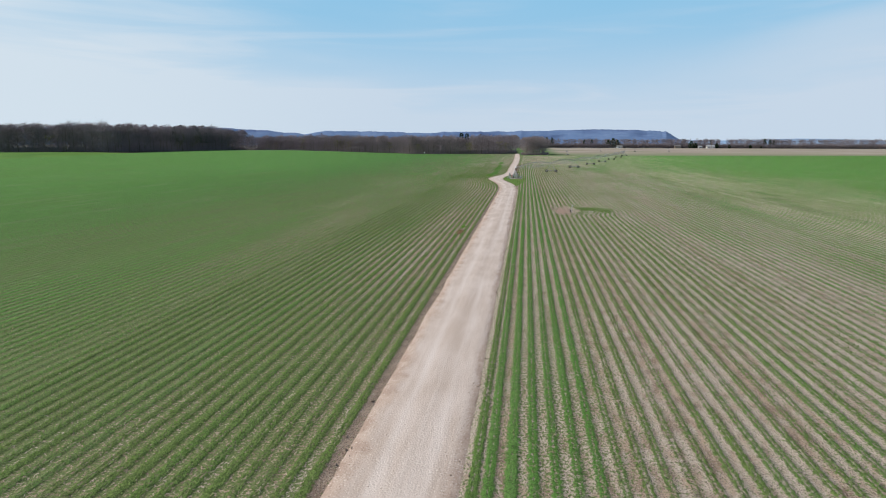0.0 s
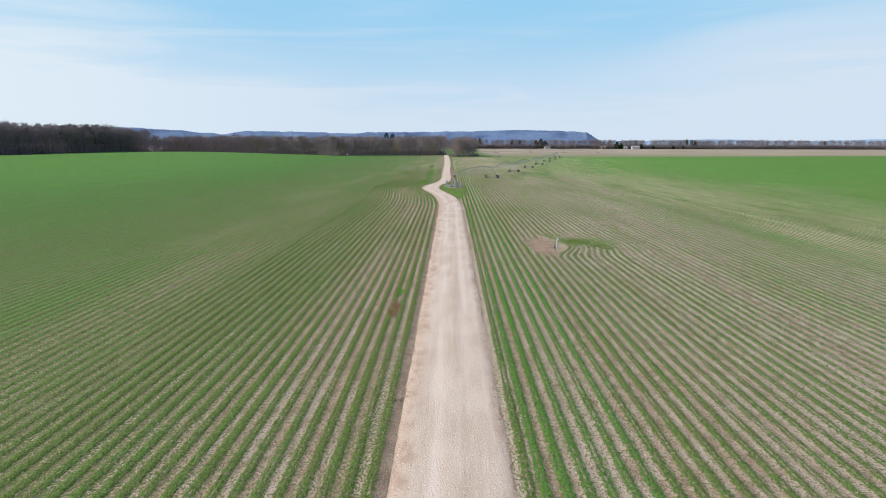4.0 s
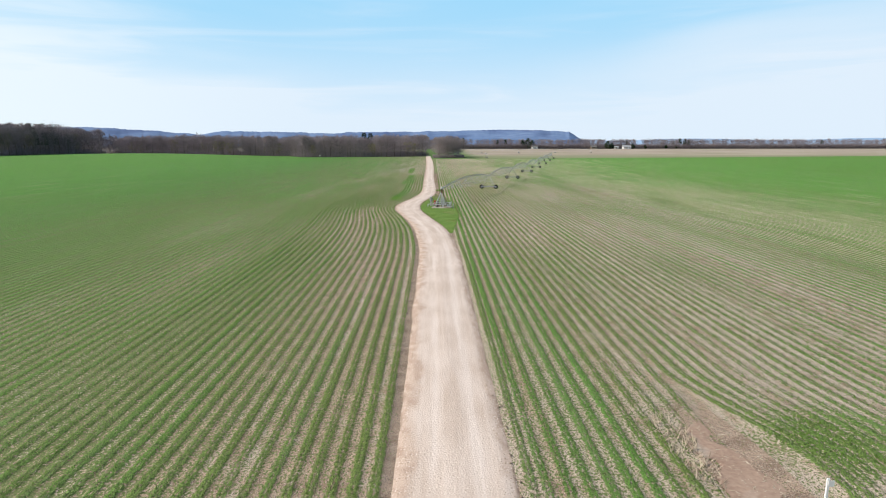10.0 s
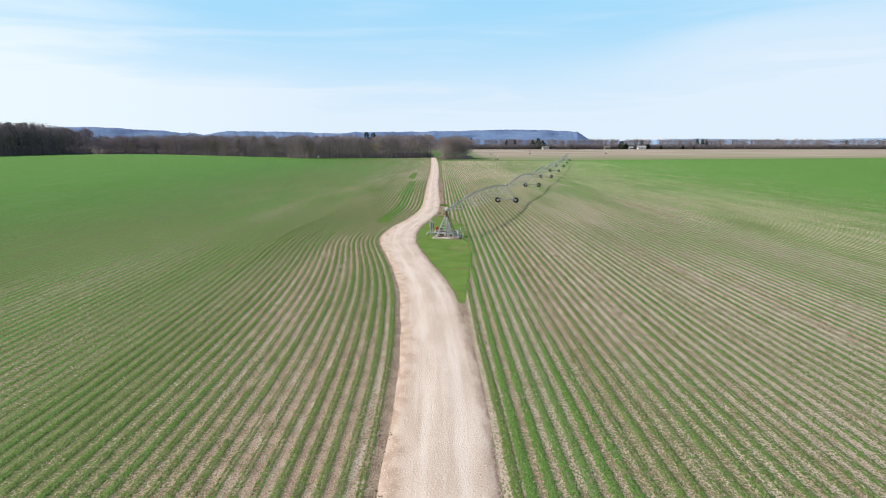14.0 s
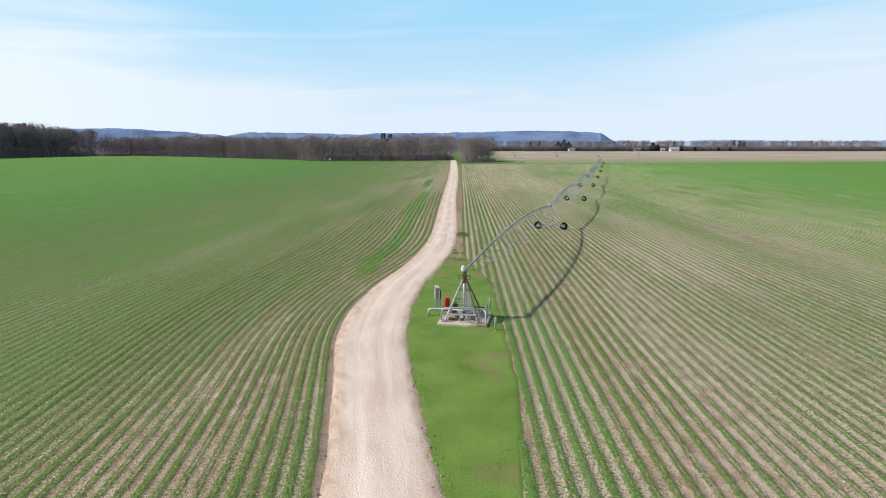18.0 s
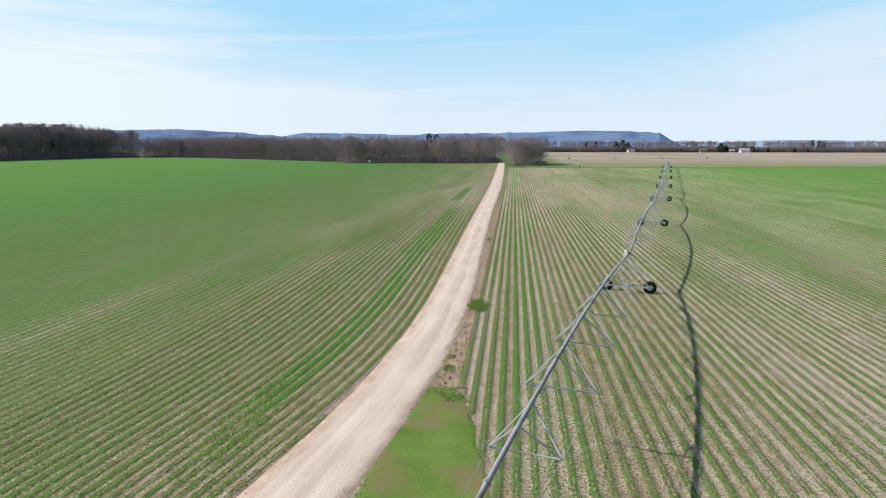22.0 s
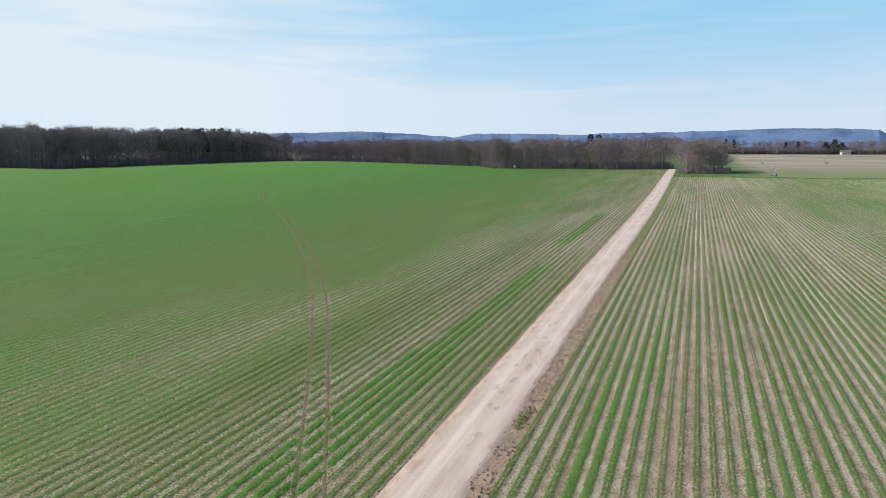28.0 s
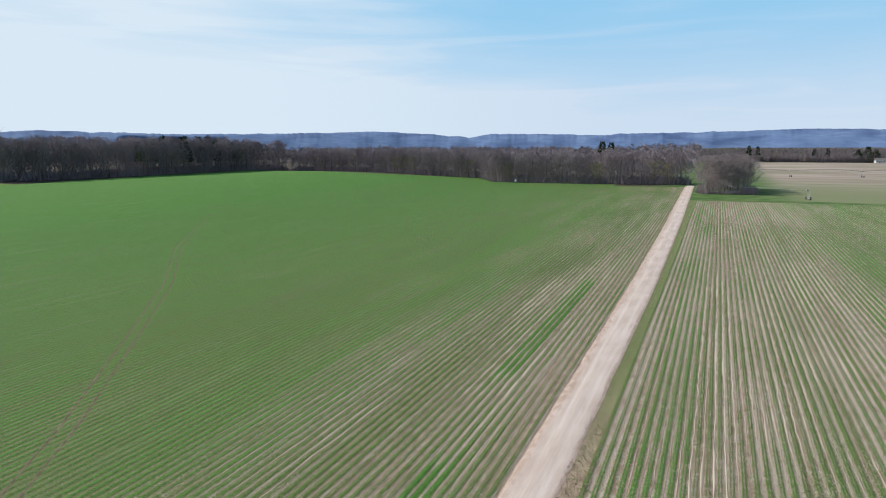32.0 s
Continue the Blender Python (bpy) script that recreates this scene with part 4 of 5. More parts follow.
def make_tower():
    """A drive tower; the pipe runs along local y, the wheels stand along local x."""
    tw = thing("irrigation_tower", (0, 0, 0), "galvanised A-frame drive tower on two black tyres", "irrigation tower", "pivot drive towers")
    for s in (-1, 1):
        for e in (-1, 1):
            leg = Bag().tube((s * 0.12, e * 0.75, PIPE_Z - 0.12), (s * 1.8, e * 0.1, 0.66), 0.045, n=6)
            part("leg", leg, M_GALV, tw)
        part("brace", Bag().tube((s * 0.62, 0.55, 2.72), (s * 0.62, -0.55, 2.72), 0.028, n=6), M_GALV, tw)
        part("knee_strut", Bag().tube((s * 1.25, 0.0, 1.62), (s * 0.25, 0, 0.68), 0.026, n=6), M_GALV, tw)
    part("cross_tie", Bag().tube((-1.05, 0.28, 1.98), (1.05, 0.28, 1.98), 0.03, n=6), M_GALV, tw)
    part("base_beam", Bag().box((0, 0, 0.62), (3.9, 0.16, 0.14), bevel=0.015), M_GALV, tw, "galvanised wheel beam")
    gear = Bag().box((0, 0.02, 0.78), (0.36, 0.26, 0.22), bevel=0.03).tube((0, -0.1, 0.92), (0, 0.2, 0.92), 0.09, n=10)
    part("drive_motor", gear, M_GREY, tw, "grey drive motor and gearbox")
    part("drive_shaft", Bag().tube((-1.8, 0.02, 0.72), (1.8, 0.02, 0.72), 0.022, n=6), M_DARK, tw)
    for s in (-1, 1):
        part("axle_box", Bag().box((s * 1.93, 0.1, 0.6), (0.24, 0.26, 0.3), bevel=0.03), M_GREY, tw)
        wheel(tw, (s * 1.95, 0.32, 0.57), 0)
    box = part("control_box", Bag().box((-0.28, -0.55, PIPE_Z + 0.22), (0.26, 0.24, 0.5), bevel=0.03), M_WHITE, tw, "white tower control box")
    part("flexible_joint", Bag().tube((0, -0.3, PIPE_Z + 0.03), (0, 0.3, PIPE_Z + 0.03), 0.135, n=12), M_DARK, tw, "dark rubber pipe coupling")
    part("marker_rod", Bag().tube((-0.3, -0.6, PIPE_Z + 0.1), (-0.55, -2.6, PIPE_Z + 0.9), 0.014, n=5), M_STRAW, tw)
    return tw


def arch(s, length):
    return PIPE_Z + 1.15 * (1 - (2 * s / length - 1) ** 2)


def make_span(length, count, name="irrigation_span"):
    """A bowed water pipe with its trusses, along local y from 0."""
    sp = thing(name, (0, 0, 0), "bowed galvanised water pipe hung over V-shaped trusses", "irrigation span", "pivot spans")
    pts = [(0, length * i / 28, arch(length * i / 28, length)) for i in range(29)]
    part("pipe", Bag().pipe(pts, 0.085, 10), M_GALV, sp, "galvanised water pipe", True)
    flange = [length * (i + 1) / (count + 1) for i in range(count)]
    low = {-1: [], 1: []}
    for y in flange:
        z = arch(y, length)
        tr = Bag()
        deep = min(1.0, 1.08 * math.sin(math.pi * y / length) ** 0.82)
        for s in (-1, 1):
            foot = (s * 1.6 * deep, y, z - 1.78 * deep)
            low[s].append(foot)
            for e in (-0.9, 0.9):
                tr.tube((s * 0.05, y + e, arch(y + e, length) - 0.06), foot, 0.034, n=5)
        tr.tube((-1.6 * deep, y, z - 1.78 * deep), (1.6 * deep, y, z - 1.78 * deep), 0.036, n=5)
        tr.box((0, y, z - 0.12), (0.22, 0.3, 0.02))
        part("truss", tr, M_GALV, sp)
        part("pipe_flange", Bag().tube((0, y + 2.1, arch(y + 2.1, length)), (0, y + 2.16, arch(y + 2.16, length)), 0.14, n=10), M_GALV, sp)
    for s in (-1, 1):
        ends = [(0, 0.6, PIPE_Z - 0.1)] + low[s] + [(0, length - 0.6, PIPE_Z - 0.1)]
        part("truss_rod", Bag().pipe(ends, 0.009, 5), M_GALV, sp)
    part("cable", Bag().pipe([(0.1, p[1], p[2] + 0.09) for p in pts], 0.018, 5), M_DARK, sp, "black cable clipped along the pipe")
    for i in range(count * 2):
        y = length * (i + 0.3) / (count * 2)
        z = arch(y, length)
        part("sprinkler_outlet", Bag().pipe([(0, y, z + 0.08), (0, y, z + 0.17), (0.03, y, z + 0.2)], 0.018, 5), M_GREY, sp, "short grey sprinkler outlet")
    return sp


def frame_at(p, d, up=0.0):
    """Pose with local y along d, rising by up metres a metre."""
    y = Vector((d.x, d.y, up)).normalized()
    x = Vector((d.y, -d.x, 0)).normalized()
    z = x.cross(y)
    m = Matrix((x, y, z)).transposed().to_4x4()
    m.translation = p
    return m


def build_line(origin, d, lengths, tower, span):
    p = origin.copy()
    for i, ln in enumerate(lengths):
        q = p + d * ln
        za, zb = float(height(p.x, p.y)), float(height(q.x, q.y))
        m = frame_at(Vector((p.x, p.y, za)), d, (zb - za) / ln)
        if span.get("used"):
            copy_thing(span, m)
        else:
            span.matrix_basis = m
            span["used"] = 1
        m = frame_at(Vector((q.x, q.y, zb)), d)
        if tower.get("used"):
            copy_thing(tower, m)
        else:
            tower.matrix_basis = m
            tower["used"] = 1
        p = q
    return p


tower, span = make_tower(), make_span(SPAN, 7)
tail = PIVOT.copy()
for bearing in (14.9, 14.2, 14.0, 13.6, 13.4, 13.2, 13.3):
    last_arm = Vector((math.sin(radians(bearing)), math.cos(radians(bearing)), 0))
    tail = build_line(tail, last_arm, [SPAN], tower, span)


def make_overhang(far=12.0):
    ov = thing("irrigation_overhang", (0, 0, 0), "galvanised end boom with a spray gun past the last tower", "irrigation boom")
    part("pipe", Bag().pipe([(0, 0, PIPE_Z), (0, far / 3, PIPE_Z + 0.35), (0, far * 0.75, PIPE_Z + 0.55), (0, far, PIPE_Z + 0.5)], 0.06, 8), M_GALV, ov)
    for s in (-1, 1):
        part("stay", Bag().tube((s * 0.1, 0, PIPE_Z + 1.2), (0, far * 0.7, PIPE_Z + 0.55), 0.018, n=5), M_GALV, ov)
        part("mast", Bag().tube((s * 0.25, 0, PIPE_Z), (0, 0, PIPE_Z + 1.25), 0.03, n=5), M_GALV, ov)
    part("end_gun", Bag().tube((0, far, PIPE_Z + 0.5), (0, far + 0.2, PIPE_Z + 0.95), 0.06, n=8).tube((0, far + 0.1, PIPE_Z + 0.9), (0.2, far + 1.1, PIPE_Z + 1.2), 0.045, n=8), M_GREY, ov)
    return ov


over = make_overhang()
over.matrix_basis = frame_at(Vector((tail.x, tail.y, float(height(tail.x, tail.y)))), last_arm)

# a second machine on the dry field beyond
far_a = Vector((36.5, 582.0, 0))
far_turn = Vector((0.95, 0.3, 0)).normalized()
far_base = Vector((far_a.x, far_a.y, float(height(far_a.x, far_a.y))))
copy_thing(tower, frame_at(far_base, far_turn))
far_boom = make_overhang(28.0)
far_boom.matrix_basis = frame_at(far_base, Vector((-0.98, 0.2, 0)).normalized())
short_span = make_span(40.0, 6)
far_b = Vector((6.0, 745.0, 0))
build_line(far_b, Vector((1, 0.15, 0)).normalized(), [40.0] * 4, tower, short_span)


def pivot_point():
    pv = thing("pivot_tower", (PIVOT.x, PIVOT.y, 0), "weathered steel pyramid with ladder and riser on a concrete pad", "pivot tower", "", -8)
    part("concrete_pad", Bag().box((0.1, -0.3, 0.06), (3.6, 3.5, 0.2), bevel=0.03), M_CONCRETE, pv, "stained concrete pad")
    top = 3.0
    feet = [(-1.25, -1.45), (1.25, -1.45), (1.25, 1.1), (-1.25, 1.1)]
    for x, y in feet:
        part("leg", Bag().tube((x, y, 0.14), (x * 0.1, y * 0.1, top), 0.055, 0.05, 6), M_GALV if x < 0 else M_RUST, pv, "" if x < 0 else "rust-brown steel leg")
        part("foot_plate", Bag().box((x, y, 0.17), (0.3, 0.3, 0.03)), M_RUST, pv)
    for k, z in enumerate((0.62, 1.0, 1.4, 1.8, 2.15, 2.45)):
        f = 1 - 0.9 * (z - 0.14) / (top - 0.14)
        ring = [(x * f, y * f, z) for x, y in feet]
        part("rung", Bag().tube(ring[0], ring[1], 0.024, n=6), M_GALV, pv)
        if k in (0, 2, 4):
            for i in (1, 2, 3):
                part("brace", Bag().tube(ring[i], ring[(i + 1) % 4], 0.028, n=6), M_RUST, pv)
    for x in (-0.2, 0.24):
        part("ladder_rail", Bag().tube((x, -1.33, 0.15), (x * 0.5, -0.42, 2.2), 0.022, n=6), M_GALV, pv)
    part("riser_pipe", Bag().tube((0, 0, 0.15), (0, 0, 3.35), 0.115, n=14), M_GALV, pv, "galvanised riser pipe", True)
    part("riser_collar", Bag().tube((0, 0, 2.75), (0, 0, 3.1), 0.2, n=14).tube((0, 0, 0.5), (0, 0, 0.58), 0.2, n=14), M_RUST, pv)
    part("swivel", Bag().tube((0, 0, 3.1), (0, 0, 3.62), 0.15, n=14).box((0, 0, 3.35), (0.3, 0.34, 0.22), bevel=0.03), M_RUST, pv, "rusty brown swivel joint")
    a = math.radians(6)
    dx, dy = ARM.x * math.cos(a) - ARM.y * math.sin(a), ARM.x * math.sin(a) + ARM.y * math.cos(a)
    part("elbow", Bag().pipe([(0, 0, 3.45), (dx * 0.03, dy * 0.03, 3.62), (dx * 0.2, dy * 0.2, 3.68), (dx * 0.6, dy * 0.6, 3.66)], 0.1, 10), M_GALV, pv)
    part("collector_ring", Bag().tube((-0.1, -0.05, 3.62), (-0.1, -0.05, 3.98), 0.13, n=12).tube((-0.1, -0.05, 3.98), (-0.1, -0.05, 4.02), 0.09, n=12), M_WHITE, pv, "pale grey capped collector ring housing")
    for s in (-1, 1):
        part("cable_loop", Bag().pipe([(s * 0.12, 0, 3.0), (s * 0.42, -0.06, 3.05), (s * 0.48, -0.06, 3.2), (s * 0.3, -0.02, 3.28), (s * 0.1, 0, 3.2)], 0.026, 6), M_DARK, pv, "black looped cable")
    part("supply_pipe", Bag().pipe([(-2.75, 0.4, -0.1), (-2.75, 0.4, 0.4), (-2.7, 0.41, 0.5), (-2.55, 0.43, 0.54), (-0.9, 0.62, 0.54), (-0.3, 0.3, 0.5), (0, 0, 0.5)], 0.085, 10), M_GREY, pv, "galvanised supply pipe with elbow", True)
    part("guard_rail", Bag().pipe([(-1.55, -1.1, 0.12), (-1.5, -1.1, 0.8), (-1.38, -1.08, 1.0), (-1.1, -1.05, 1.08), (1.1, -0.75, 1.05), (1.5, -0.75, 1.0), (1.66, -0.95, 0.8), (1.8, -1.75, 0.12)], 0.055, 8), M_GALV, pv, "bent galvanised guard rail", True)
    part("guard_bar", Bag().tube((1.62, 0.9, 0.12), (1.62, 0.9, 1.0), 0.05, n=8).tube((1.62, 0.9, 0.95), (1.55, -0.75, 1.0), 0.05, n=8), M_GALV, pv)
    for i, (x, y) in enumerate(((0.35, -1.0), (0.75, -0.95), (1.1, -0.1), (-0.45, -0.55), (1.15, 0.5))):
        v = Bag().tube((x - 0.16, y, 0.36), (x + 0.16, y, 0.36), 0.1, n=10).tube((x, y, 0.16), (x, y, 0.56), 0.07, n=8)
        v.lathe([(0.02, 0.0), (0.13, 0.0), (0.13, 0.03), (0.02, 0.03)], (x, y, 0.58), None, 12)
        part("valve", v, M_RUST if i % 2 else M_GREY, pv, "small bolted water valve")
    part("panel_box", Bag().box((0.3, 0.42, 1.15), (0.34, 0.26, 1.6), bevel=0.025).box((0.3, 0.28, 1.2), (0.28, 0.02, 1.3)), M_GREY, pv, "tall grey pivot control panel")
    part("pressure_tank", Bag().lathe([(0.02, 0.16), (0.2, 0.16), (0.23, 0.24), (0.23, 1.0), (0.18, 1.1), (0.02, 1.14)], (-0.82, 0.55, 0), None, 16), M_DARK, pv, "dark pressure tank", True)
    part("cross_pipe", Bag().pipe([(-1.0, 0.2, 0.62), (0.2, 0.05, 0.62), (1.35, 0.0, 0.6), (1.45, 0.0, 0.5), (1.45, 0.0, 0.15)], 0.05, 8), M_GALV, pv, "", True)
    part("cross_pipe", Bag().pipe([(0.6, 0.55, 0.15), (0.6, 0.55, 0.75), (0.7, 0.5, 0.82), (1.5, 0.3, 0.82)], 0.06, 8), M_RUST, pv, "rusty drain pipe", True)
    part("standpipe", Bag().tube((0.72, -0.2, 0.15), (0.72, -0.2, 1.3), 0.05, n=8).tube((1.05, -0.45, 0.15), (1.05, -0.45, 0.95), 0.045, n=8), M_GALV, pv)
    part("front_tie", Bag().tube((-1.02, -1.2, 0.66), (1.02, -1.2, 0.66), 0.04, n=8), M_GALV, pv)
    part("feed_cable", Bag().pipe([(dx * 0.5, dy * 0.5, 3.55), (dx * 2.5 + 0.2, dy * 2.5, 3.3), (dx * 4.5 + 0.45, dy * 4.5, 3.25), (dx * 6.5 + dy * 0.75, dy * 6.5 - dx * 0.75, 3.4)], 0.016, 5), M_DARK, pv, "black cable slung to the first truss")
    rj = random.Random(9)
    for i in range(7):
        x, y = rj.uniform(-1.0, 1.2), rj.uniform(-1.3, -0.3)
        part("fitting", Bag().box((x, y, 0.24), (rj.uniform(0.12, 0.26), rj.uniform(0.1, 0.2), 0.16), Matrix.Rotation(rj.uniform(0, 3), 3, "Z"), bevel=0.03).tube((x - 0.12, y - 0.05, 0.22), (x + 0.14, y + 0.06, 0.3), 0.05, n=8), M_RUST, pv, "rusty pipe fitting left on the pad")
    for x, y, r in ((-0.75, -0.75, 0.3), (0.75, -1.05, 0.24)):
        part("hose", Bag().pipe([(x + r * (0.7 + 0.1 * (k % 5)) * math.cos(k * 0.55), y + r * 0.7 * math.sin(k * 0.55), 0.19 + 0.004 * k) for k in range(22)], 0.022, 6), M_STRAW, pv, "pale hose lying in loose loops")
    part("hose", Bag().pipe([(-1.0, -0.4, 0.2), (-0.8, -0.75, 0.19), (-0.45, -0.8, 0.19), (-0.3, -1.2, 0.19), (0.15, -1.45, 0.19)], 0.03, 6), M_STRAW, pv, "pale hose lying on the pad")
    return pv


pivot_point()

panel = thing("meter_post", (-5.45, 211.95, 0), "weathered grey posts carrying a meter box under a white sheet", "control cabinet", "", -6)
for px, py, tall in ((-0.14, -0.12, 1.86), (-0.14, 0.22, 1.86), (0.14, -0.12, 1.7), (0.14, 0.22, 1.7)):
    part("post", Bag().box((px, py, tall / 2 - 0.1), (0.12, 0.12, tall + 0.2), bevel=0.012), M_GREY, panel)
part("board", Bag().box((0.02, 0.05, 1.25), (0.06, 0.5, 1.0), bevel=0.01), M_WOOD, panel, "weathered backing board")
part("meter_box", Bag().box((0.15, 0.05, 1.28), (0.2, 0.34, 0.62), bevel=0.025), M_DARK, panel, "dark meter box")
sheet = Bag().box((-0.23, 0.05, 1.5), (0.05, 0.46, 0.62), Matrix.Rotation(0.05, 3, "Y"), bevel=0.015).box((-0.06, 0.05, 1.9), (0.36, 0.46, 0.05), Matrix.Rotation(0.35, 3, "Y"), bevel=0.015)
for k in range(5):
    sheet.box((-0.24, -0.13 + 0.09 * k, 1.13 - 0.03 * (k % 2)), (0.035, 0.075, 0.2), Matrix.Rotation(0.1 * (k - 2), 3, "X"), bevel=0.008)
part("sheet", sheet, M_WHITE, panel, "torn white plastic sheet")
part("conduit", Bag().pipe([(0.1, -0.24, 0), (0.1, -0.24, 0.75), (0.14, -0.15, 0.95)], 0.03, 6), M_GALV, panel)

guard = thing("fuel_box", (-4.72, 211.6, 0), "orange-red painted steel box on short legs by the pad", "tank", "", 12)
part("box_body", Bag().box((0, 0, 0.75), (0.36, 0.55, 0.84), bevel=0.06), M_ORANGE, guard)
part("box_door", Bag().box((0, -0.287, 0.75), (0.27, 0.03, 0.7), bevel=0.01), M_ORANGE, guard, "raised orange door panel")
for px in (-0.11, 0.11):
    for py in (-0.2, 0.2):
        part("leg", Bag().box((px, py, 0.16), (0.05, 0.05, 0.42)), M_DARK, guard)

bollard = thing("bollard", (-1.25, 206.85, 0), "galvanised pipe bollard in the grass by the pad", "bollard", "bollards")
part("post", Bag().lathe([(0.075, -0.1), (0.075, 0.92), (0.06, 0.96), (0.0, 0.98)], (0, 0, 0), None, 14), M_GALV, bollard, "", True)
part("collar", Bag().lathe([(0.09, 0.0), (0.11, 0.0), (0.11, 0.05), (0.09, 0.05)], (0, 0, 0), None, 14), M_CONCRETE, bollard)
copy_thing(bollard, pose(-1.4, 212.4, 0))
copy_thing(bollard, pose(-1.75, 209.4, -0.1))

# ---- marker post in the bare patch ----
post = thing("marker_post", (7.8, 107.5, 0), "white marker post with a dark valve box at its foot", "marker post")
part("stake", Bag().box((0, 0, 0.62), (0.09, 0.07, 1.3), Matrix.Rotation(0.03, 3, "Y"), bevel=0.012), M_WHITE, post, "weathered white stake")
part("plate", Bag().box((0.09, -0.06, 1.12), (0.2, 0.02, 0.2)), M_WHITE, post)
part("valve_box", Bag().tube((-0.22, -0.02, -0.02), (-0.22, -0.02, 0.34), 0.065, n=10).box((-0.22, -0.02, 0.36), (0.2, 0.15, 0.08), bevel=0.02), M_DARK, post, "dark capped valve")
part("cap", Bag().lathe([(0.0, 0.46), (0.06, 0.45), (0.07, 0.41)], (-0.22, -0.02, 0), None, 12), M_GREY, post)


# ---- patches of grass and bare soil ----
def patch(name, outline, lift, material_, label, category, cell=0.5, seed=0.0, kind="structure", ragged=0.22):
    """A thin ragged sheet on the ground; outline(x, y) is under 1 inside."""
    xs, ys, fn = outline
    X, Y = np.meshgrid(np.arange(xs[0], xs[1], cell), np.arange(ys[0], ys[1], cell))
    wob = np.array([noise.noise((a * 0.7, b * 0.7, seed)) for a, b in zip(X.ravel(), Y.ravel())]).reshape(X.shape)
    depth = 1.0 - fn(X, Y) - wob * ragged
    inside, edge = depth > 0, np.clip(depth * 9, 0, 1)
    i = np.arange(X.size).reshape(X.shape)
    ok = inside[:-1, :-1] & inside[:-1, 1:] & inside[1:, 1:] & inside[1:, :-1]
    f = np.stack([i[:-1, :-1][ok], i[:-1, 1:][ok], i[1:, 1:][ok], i[1:, :-1][ok]], 1)
    v = np.stack([X.ravel(), Y.ravel(), (height(X, Y) - 0.012 + (lift + 0.012 + wob * 0.02) * edge).ravel()], 1)
    return tagged(arrays(name, v, f, material_), label, category, "", kind)


def island_field(x, y):
    a, b = road_smooth(road_r, y) + 0.1, island_east(y) + 0.1
    return np.maximum(np.abs(x - (a + b) / 2) / np.maximum((b - a) / 2, 0.05), np.abs(y - 205.0) / 31.0)


patch("grass_verge", ((-9, 0.5), (174, 236), island_field), 0.03, M_GRASS, "bright green grass island round the pivot pad", "grass", 0.1, 2.0, "structure", 0.1)
patch("bare_patch", ((3, 11), (100, 118.5), lambda x, y: bare_patch(x, y) / 0.5), 0.022, M_SOIL, "bare brown soil round the marker post", "soil", 0.1, 5.0, "structure", 1.1)


def disc(cx, cy, rx, ry):
    return (cx - rx * 1.4, cx + rx * 1.4), (cy - ry * 1.4, cy + ry * 1.4), lambda x, y: ((x - cx) / rx) ** 2 + ((y - cy) / ry) ** 2


def sprinkle(fn, xs, ys, count):
    p = np.stack([rng.uniform(*xs, count), rng.uniform(*ys, count)], 1)
    return p[fn(p[:, 0], p[:, 1]) < 1]


def island_fringe(x, y):
    """The grass island with a straggling outer edge."""
    return island_field(x, y) - 0.45 * rng.random(len(x)) ** 2.5


blade_mesh("grass_blades", sprinkle(island_fringe, (-9, 1.2), (173, 238), 110000), 0.055, M_BLADE, "short green grass blades on the verge", "grass", 0.02, 0.02, (0.7, 1.4))
M_DRY = material("dry_weed", (0.28, 0.155, 0.09), (0.46, 0.31, 0.20), 0.6, 0.85, 0, 0, 6.0, island=0.7)
for cx, cy, rx, ry, thick, tall, mat, label in (
        (-3.4, 253.6, 0.95, 2.3, 420, 0.24, M_BLADE, "dense dark green weed clump at the track's edge"),
        (-4.25, 238.4, 0.42, 0.75, 450, 0.16, M_BLADE, "small green weed tuft on the turned earth"),
        (-4.4, 240.6, 0.3, 0.5, 450, 0.14, M_BLADE, "small green weed tuft on the turned earth"),
        (-3.4, 233.9, 0.8, 0.8, 170, 0.14, M_BLADE, "thin green weeds where the grass island ends"),
        (-8.35, 80.3, 0.45, 2.1, 300, 0.2, M_DRY, "reddish brown dry weeds between two rows"),
        (-8.4, 85.6, 0.28, 1.3, 500, 0.2, M_LUSH, "bright green weed tuft between two rows"),
        (-4.0, 292.0, 0.4, 1.8, 260, 0.14, M_BLADE, "thin green weeds on the turned earth by the track"),
        (-13.3, 229.5, 1.3, 6.0, 110, 0.2, M_LUSH, "rank green growth spreading over several rows"),
        (10.9, 112.6, 2.2, 2.4, 90, 0.16, M_BLADE, "sparse grass in the crop behind the marker post"),
        (13.2, 108.8, 1.7, 2.3, 90, 0.16, M_BLADE, "sparse grass in the crop behind the marker post")):
    weeds = sprinkle(disc(cx, cy, rx, ry)[2], (cx - rx, cx + rx), (cy - ry, cy + ry), int(thick * rx * ry * 3.2))
    rim = disc(cx, cy, rx, ry)[2](weeds[:, 0], weeds[:, 1])
    weeds = weeds[rng.random(len(weeds)) > (rim + 1.3 * patchy(weeds[:, 0], weeds[:, 1], 0.35, 0.8) - 0.45) * rng.uniform(0.4, 1.0, len(weeds))]
    blade_mesh("weed_clump", weeds, tall, mat, label, "weeds", 0.02, 0.028)


blade_mesh("dead_stalks", sprinkle(disc(5.0, 112.2, 0.7, 3.6)[2], (4.2, 5.8), (108.5, 115.9), 420), 0.42, M_STRAW, "pale dead stalks at the edge of the bare soil", "weeds", 0.02, 0.02)


